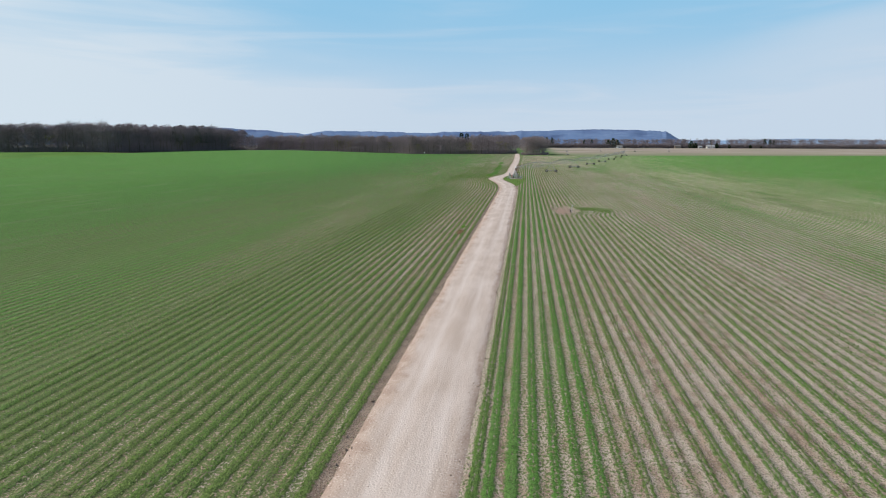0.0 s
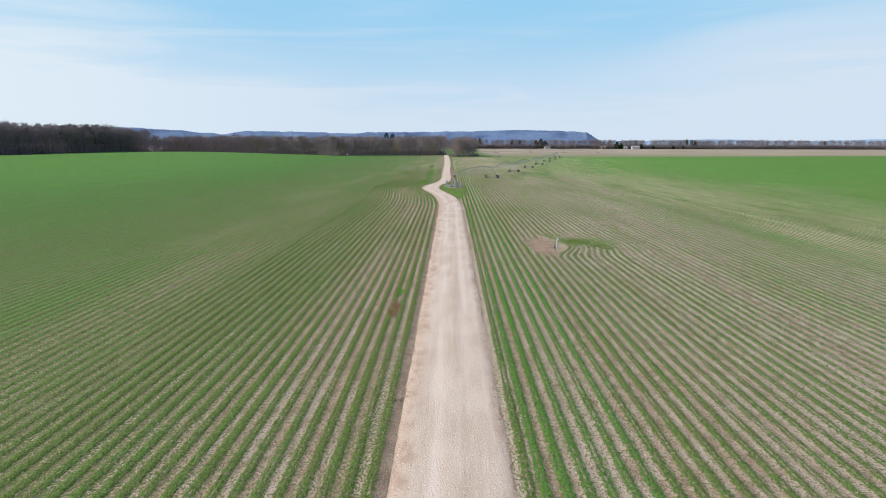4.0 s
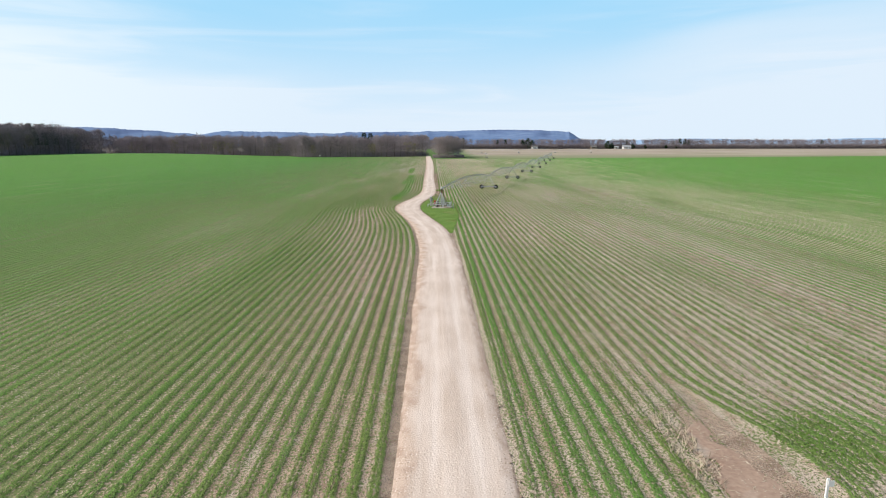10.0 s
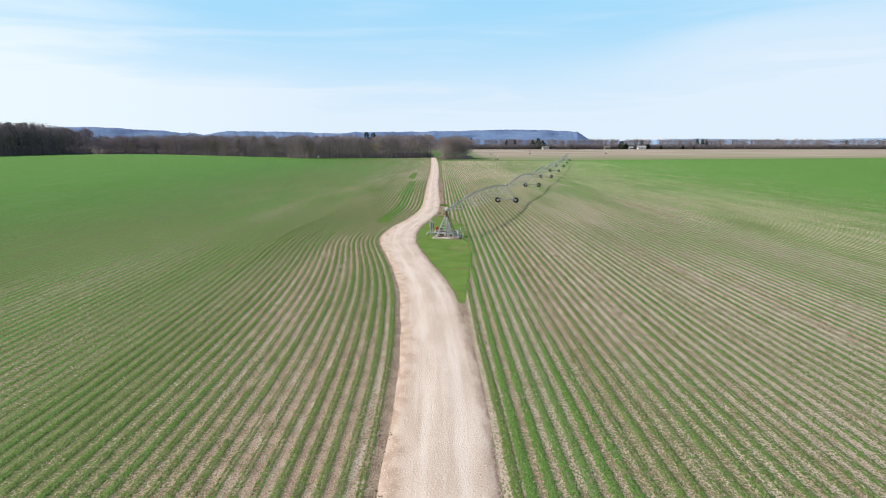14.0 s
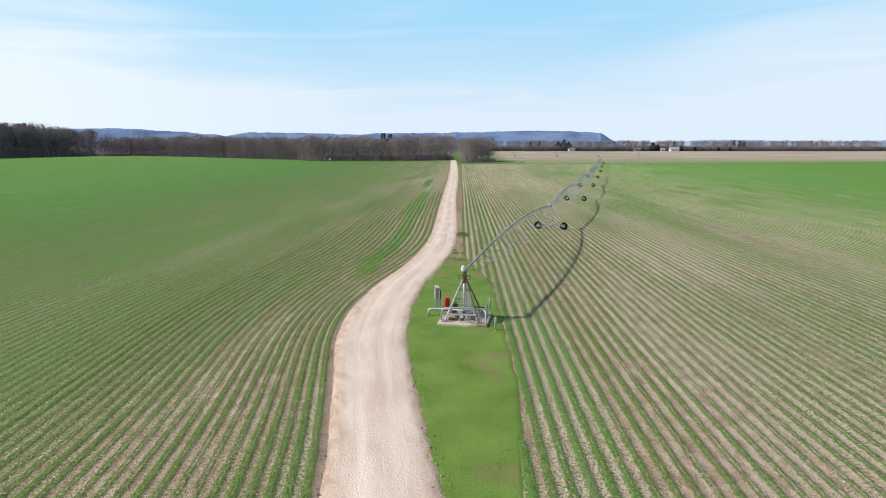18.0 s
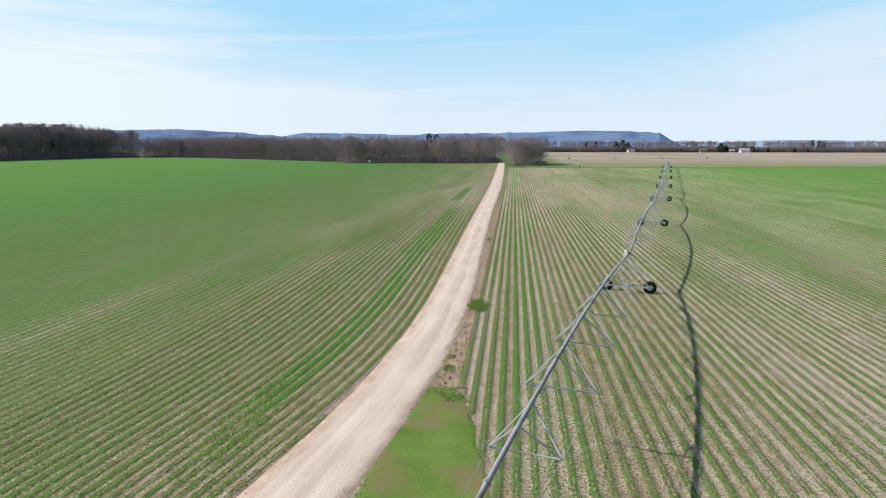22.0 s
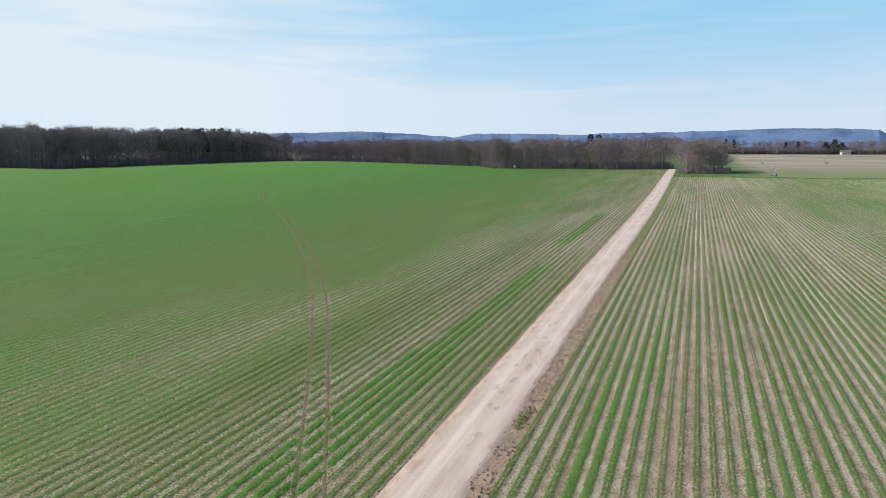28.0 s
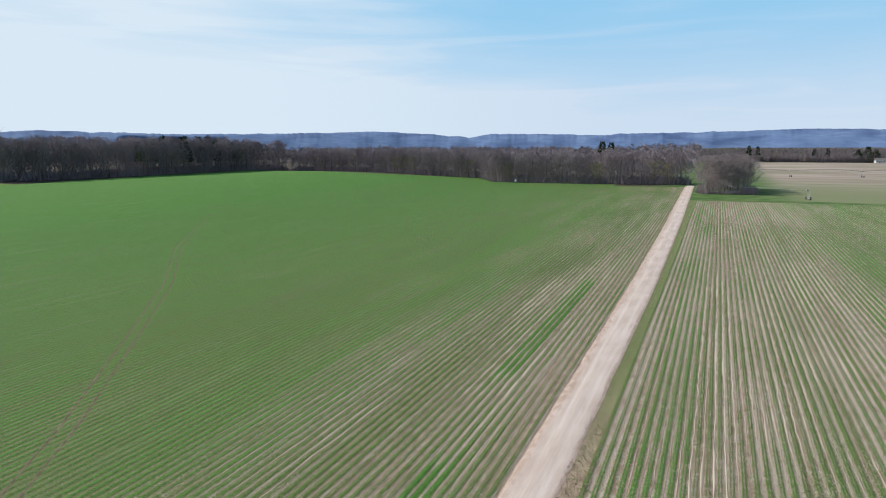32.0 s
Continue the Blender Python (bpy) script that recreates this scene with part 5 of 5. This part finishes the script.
def lush_rows():
    """The bright belt of thick growth west of the track, past the pivot."""
    out = []
    for a, c, y0, y1 in BELTS:
        for base in left_near[a:c + 1]:
            y = np.repeat(np.arange(y0, y1, 0.2), 7)
            x, ok = row_places(base, y)
            x, y = x[ok], y[ok]
            out.append(np.stack([x + rng.normal(0, 0.15, len(x)), y + rng.uniform(-0.15, 0.15, len(y))], 1))
    ob = blade_mesh("lush_growth", np.concatenate(out), 0.17, M_LEAF, "belt of thick bright green growth in the crop", "crop", 0.07, 0.022)
    surface_values(ob, {"tone": np.ones(len(ob.data.vertices))})


lush_rows()


M_RUT = material("pressed_soil", (0.085, 0.07, 0.042), (0.235, 0.19, 0.12), 0.9, 0.95, 0, 0.4, 2.5)


def rut_lines():
    for s in (-1, 1):
        y = np.arange(275, 452, 1.0)
        x0 = np.interp(y, RUT_Y, RUT_X)
        sl = np.gradient(x0)
        nx, ny = 1 / np.sqrt(1 + sl ** 2), -sl / np.sqrt(1 + sl ** 2)
        cx, cy = x0 + nx * 0.67 * s, y + ny * 0.67 * s
        thin = (0.10 - 0.05 * smooth(320, 440, y)) * (0.35 + 1.1 * patchy(cx + 9 * s, cy, 1.2, 1.3))
        v = np.concatenate([np.stack([cx + nx * w, cy + ny * w, height(cx, cy) + z], 1) for w, z in ((-1.4 * thin, 0.0), (-0.6 * thin, 0.026), (0.5 * thin, 0.02), (1.4 * thin, 0.0))])
        n = len(y)
        k = np.arange(n - 1)
        f = np.concatenate([np.stack([k + n * c, k + n * (c + 1), k + n * (c + 1) + 1, k + n * c + 1], 1) for c in range(3)])
        tagged(arrays("wheel_rut", v, f, M_RUT), "pressed bare wheel rut through the crop", "wheel rut", "", "structure")


rut_lines()


# ---- trees ----
def grow(seed, h, wide, twigs, limbs=2):
    """Trunk and crown meshes of a leafless tree."""
    r = random.Random(seed)
    wood, crown = Bag(), Bag()
    lean = Vector((r.uniform(-0.05, 0.05), r.uniform(-0.05, 0.05), 1))
    p, rad = Vector((0, 0, -0.3)), h * 0.011 + 0.06
    tips = []
    for i in range(4):
        q = p + Vector((lean.x * h * 0.2 + r.uniform(-0.25, 0.25), lean.y * h * 0.2 + r.uniform(-0.25, 0.25), h * 0.2))
        wood.tube(p, q, rad, rad * 0.75, 6, False)
        p, rad = q, rad * 0.75
        for k in range(3 if i else 2):
            a = r.uniform(0, 6.283)
            ln = h * r.uniform(0.16, 0.3)
            up = r.uniform(0.55, 1.3)
            d = Vector((math.cos(a), math.sin(a), up)).normalized()
            e = p + Vector((d.x * wide, d.y * wide, d.z)) * ln
            if limbs:
                wood.tube(p, e, rad * 0.5, rad * 0.16, 4, False)
            tips += [(p.lerp(e, 0.55), d), (e, d)]
            for j in range(2):
                d2 = (d + Vector((r.uniform(-0.8, 0.8), r.uniform(-0.8, 0.8), r.uniform(0, 0.7)))).normalized()
                e2 = e + d2 * ln * 0.55
                if limbs > 1:
                    wood.tube(e, e2, rad * 0.18, rad * 0.06, 3, False)
                tips.append((e2, d2))
    tips.append((p, Vector((0, 0, 1))))
    for i in range(twigs):
        o, d = tips[r.randrange(len(tips))]
        d = (d * 0.6 + Vector((r.uniform(-1, 1), r.uniform(-1, 1), r.uniform(-0.4, 0.9)))).normalized()
        ln = h * r.uniform(0.025, 0.06)
        s = d.cross(Vector((r.uniform(-1, 1), r.uniform(-1, 1), r.uniform(-1, 1)))).normalized() * r.uniform(0.035, 0.085)
        o = o + Vector((r.gauss(0, 1), r.gauss(0, 1), r.gauss(0, 0.8))) * h * 0.06
        dome = Vector((o.x / (0.34 * wide), o.y / (0.34 * wide), (o.z - 0.56 * h) / 0.47)) / h
        if dome.length > 1:
            k = r.uniform(0.8, 1.0) / dome.length
            o = Vector((o.x * k, o.y * k, 0.56 * h + (o.z - 0.56 * h) * k))
        crown.add([o - s, o + s, o + d * ln], [(0, 1, 2)])
    return wood, crown


def pine(seed, h):
    r = random.Random(seed)
    wood, crown = Bag(), Bag()
    wood.tube((0, 0, -0.3), (0, 0, h * 0.95), h * 0.014 + 0.06, 0.04, 6, False)
    for i in range(190):
        t = r.uniform(0.42, 1.0)
        a = r.uniform(0, 6.283)
        reach = h * 0.2 * math.sqrt(1.03 - t) * r.uniform(0.4, 1.25) + 0.4
        o = Vector((math.cos(a) * reach, math.sin(a) * reach, h * t + r.uniform(-0.4, 0.4)))
        for k in range(6):
            d = Vector((r.uniform(-1, 1), r.uniform(-1, 1), r.uniform(-0.3, 0.8))).normalized() * r.uniform(0.6, 1.3)
            s = d.cross(Vector((r.uniform(-1, 1), r.uniform(-1, 1), r.uniform(-1, 1)))).normalized() * r.uniform(0.2, 0.4)
            crown.add([o - s, o + s, o + d], [(0, 1, 2)])
    return wood, crown


def tree_thing(name, pair, crown_material, label, category, group):
    t = thing(name, (0, 0, -50), label, category, group)
    part("trunk", pair[0], M_BARK, t)
    part("crown", pair[1], crown_material, t)
    return t


BARE = [tree_thing("bare_tree", grow(10 + i, 20.0 + i % 3 * 1.2, 0.85 + 0.1 * (i % 4), 2100), M_TWIG, "leafless grey-brown deciduous tree at the wood's edge", "tree", "trees along the wood's edge") for i in range(7)]
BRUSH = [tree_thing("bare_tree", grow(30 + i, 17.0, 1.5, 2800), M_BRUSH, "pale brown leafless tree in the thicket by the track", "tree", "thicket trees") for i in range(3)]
BUDS = [tree_thing("budding_tree", grow(40 + i, 15.0, 1.1, 1100), M_BUD, "smaller tree in yellow-green bud at the wood's edge", "tree", "trees along the wood's edge") for i in range(2)]
PINES = [tree_thing("pine_tree", pine(60 + i, 19.0 + 2 * i), M_PINE, "dark green pine standing among bare trees", "tree", "pines") for i in range(3)]
placed = set()
tr = random.Random(5)


def plant(pool, x, y, size=1.0):
    src = pool[tr.randrange(len(pool))]
    m = pose(x, y, float(height(x, y)) - 0.1, 0, 0, tr.uniform(0, 360))
    k = size * tr.uniform(0.86, 1.1)
    if src.name not in placed:
        placed.add(src.name)
        src.scale = (k, k, k)
        src.matrix_basis = m @ Matrix.Diagonal((k, k, k, 1))
        return src
    c = copy_thing(src, m)
    c.matrix_basis = m @ Matrix.Diagonal((k, k, k, 1))
    return c


def edge_trees(line, gap, size, buds=0.1, pines=0.0):
    for (x0, y0), (x1, y1) in zip(line, line[1:]):
        n = max(1, int(math.hypot(x1 - x0, y1 - y0) / gap))
        for i in range(n):
            t = (i + tr.uniform(0.2, 0.8)) / n
            x, y = x0 + (x1 - x0) * t + tr.uniform(-2, 2), y0 + (y1 - y0) * t + tr.uniform(-2.5, 2.5)
            u = tr.random()
            plant(PINES if u < pines else BUDS if u < pines + buds else BARE, x, y, size)


WEST_EDGE = [(-600, 520), (-480, 515), (-372, 528), (-352, 600), (-345, 680), (-350, 760)]
MID_EDGE = [(-345, 762), (-240, 735), (-140, 700), (-122, 668), (-60, 663), (-12.5, 660)]
edge_trees(WEST_EDGE, 5.5, 1.17, 0.05, 0.0)
edge_trees(MID_EDGE, 5.5, 0.86, 0.14, 0.0)
for i in range(16):
    plant(BRUSH, tr.uniform(-2, 17), tr.uniform(600, 640), 0.98)
for i in range(44):
    plant(PINES, tr.uniform(-384, -350), tr.uniform(612, 720), 1.1)
for i in range(4):
    plant(PINES, tr.uniform(-86, -74), tr.uniform(820, 840), 1.0)


def wood_mass(name, region, count, size, label, twigs=110, wide=1.0, limbs=2, tone=M_TWIG, broad=0.9):
    """A whole stand of leafless trees in one mesh."""
    r = random.Random(count)
    pool = [grow(200 + i, 20.0, broad, twigs, limbs) for i in range(5)]
    packs = []
    for wood, crown in pool:
        w = np.array(wood.v)
        tri = np.array([t for f in wood.f for t in ((f[0], f[1], f[2]), (f[0], f[2], f[3]))])
        c = np.array(crown.v).reshape(-1, 3, 3)
        mid = c.mean(1, keepdims=True)
        mid[:, :, :] = (c[:, 0:1] + c[:, 1:2]) / 2
        c[:, :2] = mid + (c[:, :2] - mid) * wide
        packs.append((w, tri, c.reshape(-1, 3)))
    vs, fs, k = [], [], 0
    for i in range(count):
        x, y = region(r)
        w, tri, c = packs[r.randrange(5)]
        a, s = r.uniform(0, 6.283), size * r.uniform(0.84, 1.1)
        rot = np.array([[math.cos(a), -math.sin(a), 0], [math.sin(a), math.cos(a), 0], [0, 0, 1]]) * s
        at = np.array([x, y, float(height(x, y))])
        vs += [w @ rot.T + at, c @ rot.T + at]
        fs += [tri + k, np.arange(len(c)).reshape(-1, 3) + k + len(w)]
        k += len(w) + len(c)
    return tagged(arrays(name, np.concatenate(vs), np.concatenate(fs), tone), label, "woodland", "", "stuff")


def behind(line, deep):
    """A sampler of places behind a wood's edge, thinning with depth."""
    lens = [math.dist(p, q) for p, q in zip(line, line[1:])]

    def pick(r):
        u = r.uniform(0, sum(lens))
        for (x0, y0), (x1, y1), ln in zip(line, line[1:], lens):
            if u <= ln:
                break
            u -= ln
        t, d = min(u / ln, 1), 3 + deep * r.random() ** 1.9
        nx, ny = -(y1 - y0) / ln, (x1 - x0) / ln
        return x0 + (x1 - x0) * t + nx * d, y0 + (y1 - y0) * t + ny * d

    return pick


wood_mass("bare_wood", behind(WEST_EDGE, 70), 400, 1.22, "leafless grey-brown wood on the western rise", 520, 3.4, 0)
wood_mass("bare_wood", behind(MID_EDGE, 60), 350, 0.92, "leafless brown wood north of the field", 520, 3.4, 0)
wood_mass("bare_wood", lambda r: (r.uniform(-520, -14), r.uniform(740, 1250)), 480, 1.0, "leafless brown wood stretching far to the north", 160, 9.0, 0)
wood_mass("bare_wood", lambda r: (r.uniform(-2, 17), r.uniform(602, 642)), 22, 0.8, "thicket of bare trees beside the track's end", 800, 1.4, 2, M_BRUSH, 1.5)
wood_mass("bare_wood", lambda r: (r.uniform(-60, 760), r.uniform(1000, 1040)), 800, 0.66, "far line of bare trees behind the dry field", 130, 9.0, 0, M_HEDGE)


def thicket(name, line, count, tall, label, thick=1.0, tone=M_TWIG, west=0.0, north=0.0):
    """Low tangled undergrowth along a wood's edge."""
    r = random.Random(count)
    b = Bag()
    for i in range(count):
        j = r.randrange(len(line) - 1)
        t = r.random()
        x = line[j][0] + (line[j + 1][0] - line[j][0]) * t + r.uniform(-3, 3) - west * r.random()
        y = line[j][1] + (line[j + 1][1] - line[j][1]) * t + r.uniform(-2, 4) + north * r.random()
        o = Vector((x, y, float(height(x, y)) - 0.1))
        for k in range(5):
            d = Vector((r.uniform(-0.7, 0.7), r.uniform(-0.7, 0.7), 1)).normalized() * tall * r.uniform(0.4, 1.2)
            s = Vector((r.uniform(-1, 1), r.uniform(-1, 1), 0.2)).normalized() * r.uniform(0.06, 0.16) * thick
            b.add([o - s, o + s, o + d], [(0, 1, 2)])
    return tagged(part(name, b, tone), label, "undergrowth", "", "stuff")


thicket("undergrowth", WEST_EDGE, 8000, 6.5, "brown undergrowth along the western wood", 1.6, M_TWIG, 16.0)
thicket("undergrowth", MID_EDGE, 8000, 5.0, "brown undergrowth along the northern wood", 1.5, M_TWIG, 0.0, 14.0)
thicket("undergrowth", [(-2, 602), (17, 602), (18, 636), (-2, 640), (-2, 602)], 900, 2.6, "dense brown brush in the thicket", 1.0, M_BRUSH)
thicket("undergrowth", [(20, 1000), (760, 1000)], 9000, 7.5, "far hedge of brown brush along the dry field", 3.5, M_HEDGE)

# ---- far hills ----
HILL_AZ = (-13.6, -12.9, -11.8, -8.4, -5.6, -1.5, 3, 7.5, 8.7, 11.8, 17.9, 19.8, 23.3, 27.6, 31, 38, 44, 53, 56.3, 57.5, 59, 75)
HILL_UP = (0, 7, 21, 24, 25, 22.5, 21, 20.5, 18, 20, 21.5, 15.5, 21.5, 26, 24, 22, 21.5, 26, 22, 28, 22, 24)


def hills(name, material_, az0, az1, radius, profile, label, rough=1.0):
    az = np.arange(az0, az1, 0.06)
    hgt = np.array([profile(a) for a in az])
    hgt = hgt + np.array([(noise.noise((a * 0.9, 1, 0)) * 6 + noise.noise((a * 3.0, 2, 0)) * 2.5) for a in az]) * rough * np.clip(hgt / 40, 0, 1)
    steps = ((0, -6), (70, 0.25), (130, 0.55), (190, 0.72), (260, 0.9), (330, 1.0), (430, 0.8))
    vs = []
    for k, (back, f) in enumerate(steps):
        crinkle = np.array([noise.noise((a * 0.5, k * 0.8, 7)) * 60 for a in az])
        rr = radius + back + crinkle * (1 if 0 < k < 6 else 0)
        z = hgt * f if k else np.full(len(az), -6.0)
        if f == 1.0:
            z = z + np.array([noise.noise((a * 9.0, 3, 0)) * 2.4 for a in az]) * rough
        vs.append(np.stack([-np.sin(np.radians(az)) * rr, np.cos(np.radians(az)) * rr, z], 1))
    n = len(az)
    k = np.arange(n - 1)
    f = np.concatenate([np.stack([k + n * c + 1, k + n * c, k + n * (c + 1), k + n * (c + 1) + 1], 1) for c in range(len(steps) - 1)])
    ob = arrays(name, np.concatenate(vs), f, material_)
    ob.data.polygons.foreach_set("use_smooth", [True] * len(ob.data.polygons))
    return tagged(ob, label, "hills", "", "structure")


# bluffs with aerial haze painted into their blue
hills("backdrop", M_HAZY_HILL, -13.6, 75, 4200, lambda a: float(np.interp(a, HILL_AZ, HILL_UP)) * 4.05 + 12, "wooded bluffs along the horizon, haze painted in as blue")
hills("backdrop", M_HAZE, -75, -10, 4420, lambda a: 44 + 6 * math.sin(a * 0.5), "farthest ridge on the horizon, paled by painted haze", 0.4)


# ---- far farmsteads and poles ----
def house(at, size, wall_material, roof_material, label):
    w, d, h = size
    x, y = at
    hs = thing("house", (x, y, float(height(x, y))), label, "house", "far houses", 4)
    part("wall", Bag().box((0, 0, h / 2 - 0.2), (w, d, h + 0.4)), wall_material, hs)
    roof = Bag()
    o, r = 0.5, d * 0.32
    roof.add([(-w / 2 - o, -d / 2 - o, h), (w / 2 + o, -d / 2 - o, h), (w / 2 + o, d / 2 + o, h), (-w / 2 - o, d / 2 + o, h), (-w / 2 - o, 0, h + r), (w / 2 + o, 0, h + r),
              (-w / 2 - o, -d / 2 - o, h + 0.15), (w / 2 + o, -d / 2 - o, h + 0.15), (w / 2 + o, d / 2 + o, h + 0.15), (-w / 2 - o, d / 2 + o, h + 0.15)],
             [(0, 1, 7, 6), (2, 3, 9, 8), (6, 7, 5, 4), (8, 9, 4, 5), (0, 6, 4, 9, 3), (1, 2, 8, 5, 7), (0, 3, 2, 1)])
    part("roof", roof, roof_material, hs)
    part("chimney", Bag().box((w * 0.2, 0.5, h + r), (0.6, 0.6, 1.6)), M_CLOD, hs)
    for i, u in enumerate((-0.32, 0.05, 0.33)):
        win = part("window", Bag().box((u * w, -d / 2 - 0.03, h * 0.55), (1.2, 0.12, 1.2)), M_WHITE, hs, "white window frame")
        part("pane", Bag().box((u * w, -d / 2 - 0.1, h * 0.55), (0.95, 0.04, 0.95)), M_GLASS, win)
    part("door", Bag().box((-0.14 * w, -d / 2 - 0.04, 1.0), (0.95, 0.1, 2.0)), M_WOOD, hs)


house((140.0, 994.0), (8, 6, 2.5), M_WHITE, M_ROOF, "small white farmhouse with a grey gabled roof")
house((256.5, 992.0), (5, 5, 2.2), M_WHITE, M_GREY, "low white shed with a pale gabled roof")
house((272.0, 995.0), (11, 7, 2.7), M_WHITE, M_GREY, "long white farm building under a grey roof")
house((225.0, 996.0), (8, 6, 2.6), M_WOOD, M_ROOF, "weathered brown wooden shed with dark roof")


def utility_pole(x, y, tall):
    p = thing("utility_pole", (x, y, float(height(x, y))), "weathered wooden utility pole with a crossarm", "utility pole", "utility poles")
    part("pole", Bag().tube((0, 0, -0.5), (0, 0, tall), 0.2, 0.15, 8), M_WOOD, p)
    part("crossarm", Bag().box((0, -0.2, tall - 0.9), (2.4, 0.14, 0.16)), M_WOOD, p)
    for u in (-1.05, -0.4, 0.4, 1.05):
        part("insulator", Bag().lathe([(0.0, 0.2), (0.05, 0.19), (0.06, 0.0), (0.03, -0.02)], (u, -0.2, tall - 0.8), None, 8), M_GREY, p)


for x, y, tall in ((78, 985, 12), (134, 988, 12), (209, 985, 12), (249, 905, 13), (319.5, 988, 12), (333, 990, 12), (394, 985, 12), (477, 985, 14), (502, 985, 13)):
    utility_pole(x, y, tall)
for x, y, k in ((358, 1000, 0.7), (352, 1003, 0.65), (364, 1002, 0.6), (100, 1010, 0.65), (343, 1004, 0.6), (560, 1004, 0.65), (275, 1004, 0.5), (88, 1006, 0.6), (30, 985, 0.7), (38, 988, 0.65)):
    plant(PINES, x, y, k)


def cedar(x, y, tall):
    r = random.Random(int(x))
    t = thing("cedar_tree", (x, y, float(height(x, y)) - 0.1), "dense dark green cedar beside the far houses", "tree", "evergreens by the houses")
    part("trunk", Bag().tube((0, 0, -0.2), (0, 0, tall * 0.5), 0.25, 0.1, 6), M_BARK, t)
    b = Bag()
    for i in range(700):
        u, a = r.random(), r.uniform(0, 6.283)
        rad = tall * 0.42 * math.sin(min(1, 0.18 + u) * math.pi * 0.95) ** 0.7 * r.uniform(0.55, 1.05)
        o = Vector((math.cos(a) * rad, math.sin(a) * rad, 0.4 + u * tall * 0.95))
        d = Vector((r.uniform(-1, 1), r.uniform(-1, 1), r.uniform(-0.2, 1))).normalized() * r.uniform(0.7, 1.3)
        q = d.cross(Vector((r.uniform(-1, 1), r.uniform(-1, 1), 0.3))).normalized() * 0.4
        b.add([o - q, o + q, o + d], [(0, 1, 2)])
    part("crown", b, M_PINE, t)


for x, y, tall in ((131, 1000, 15), (124, 1004, 12), (138, 1004, 12), (244, 992, 11), (251, 996, 8), (282, 998, 7), (330, 998, 5), (300, 998, 5), (345, 999, 5)):
    cedar(x, y, tall)

# ---- sign at the wood's near corner ----
sign = thing("field_sign", (-107.0, 661.0, float(height(-107, 661))), "small white board on a stake at the wood's corner", "sign")
part("board", Bag().box((0, 0, 1.6), (1.1, 0.06, 1.3), bevel=0.01), M_WHITE, sign)
part("stake", Bag().box((0, 0.06, 0.9), (0.09, 0.09, 1.9)), M_WOOD, sign)
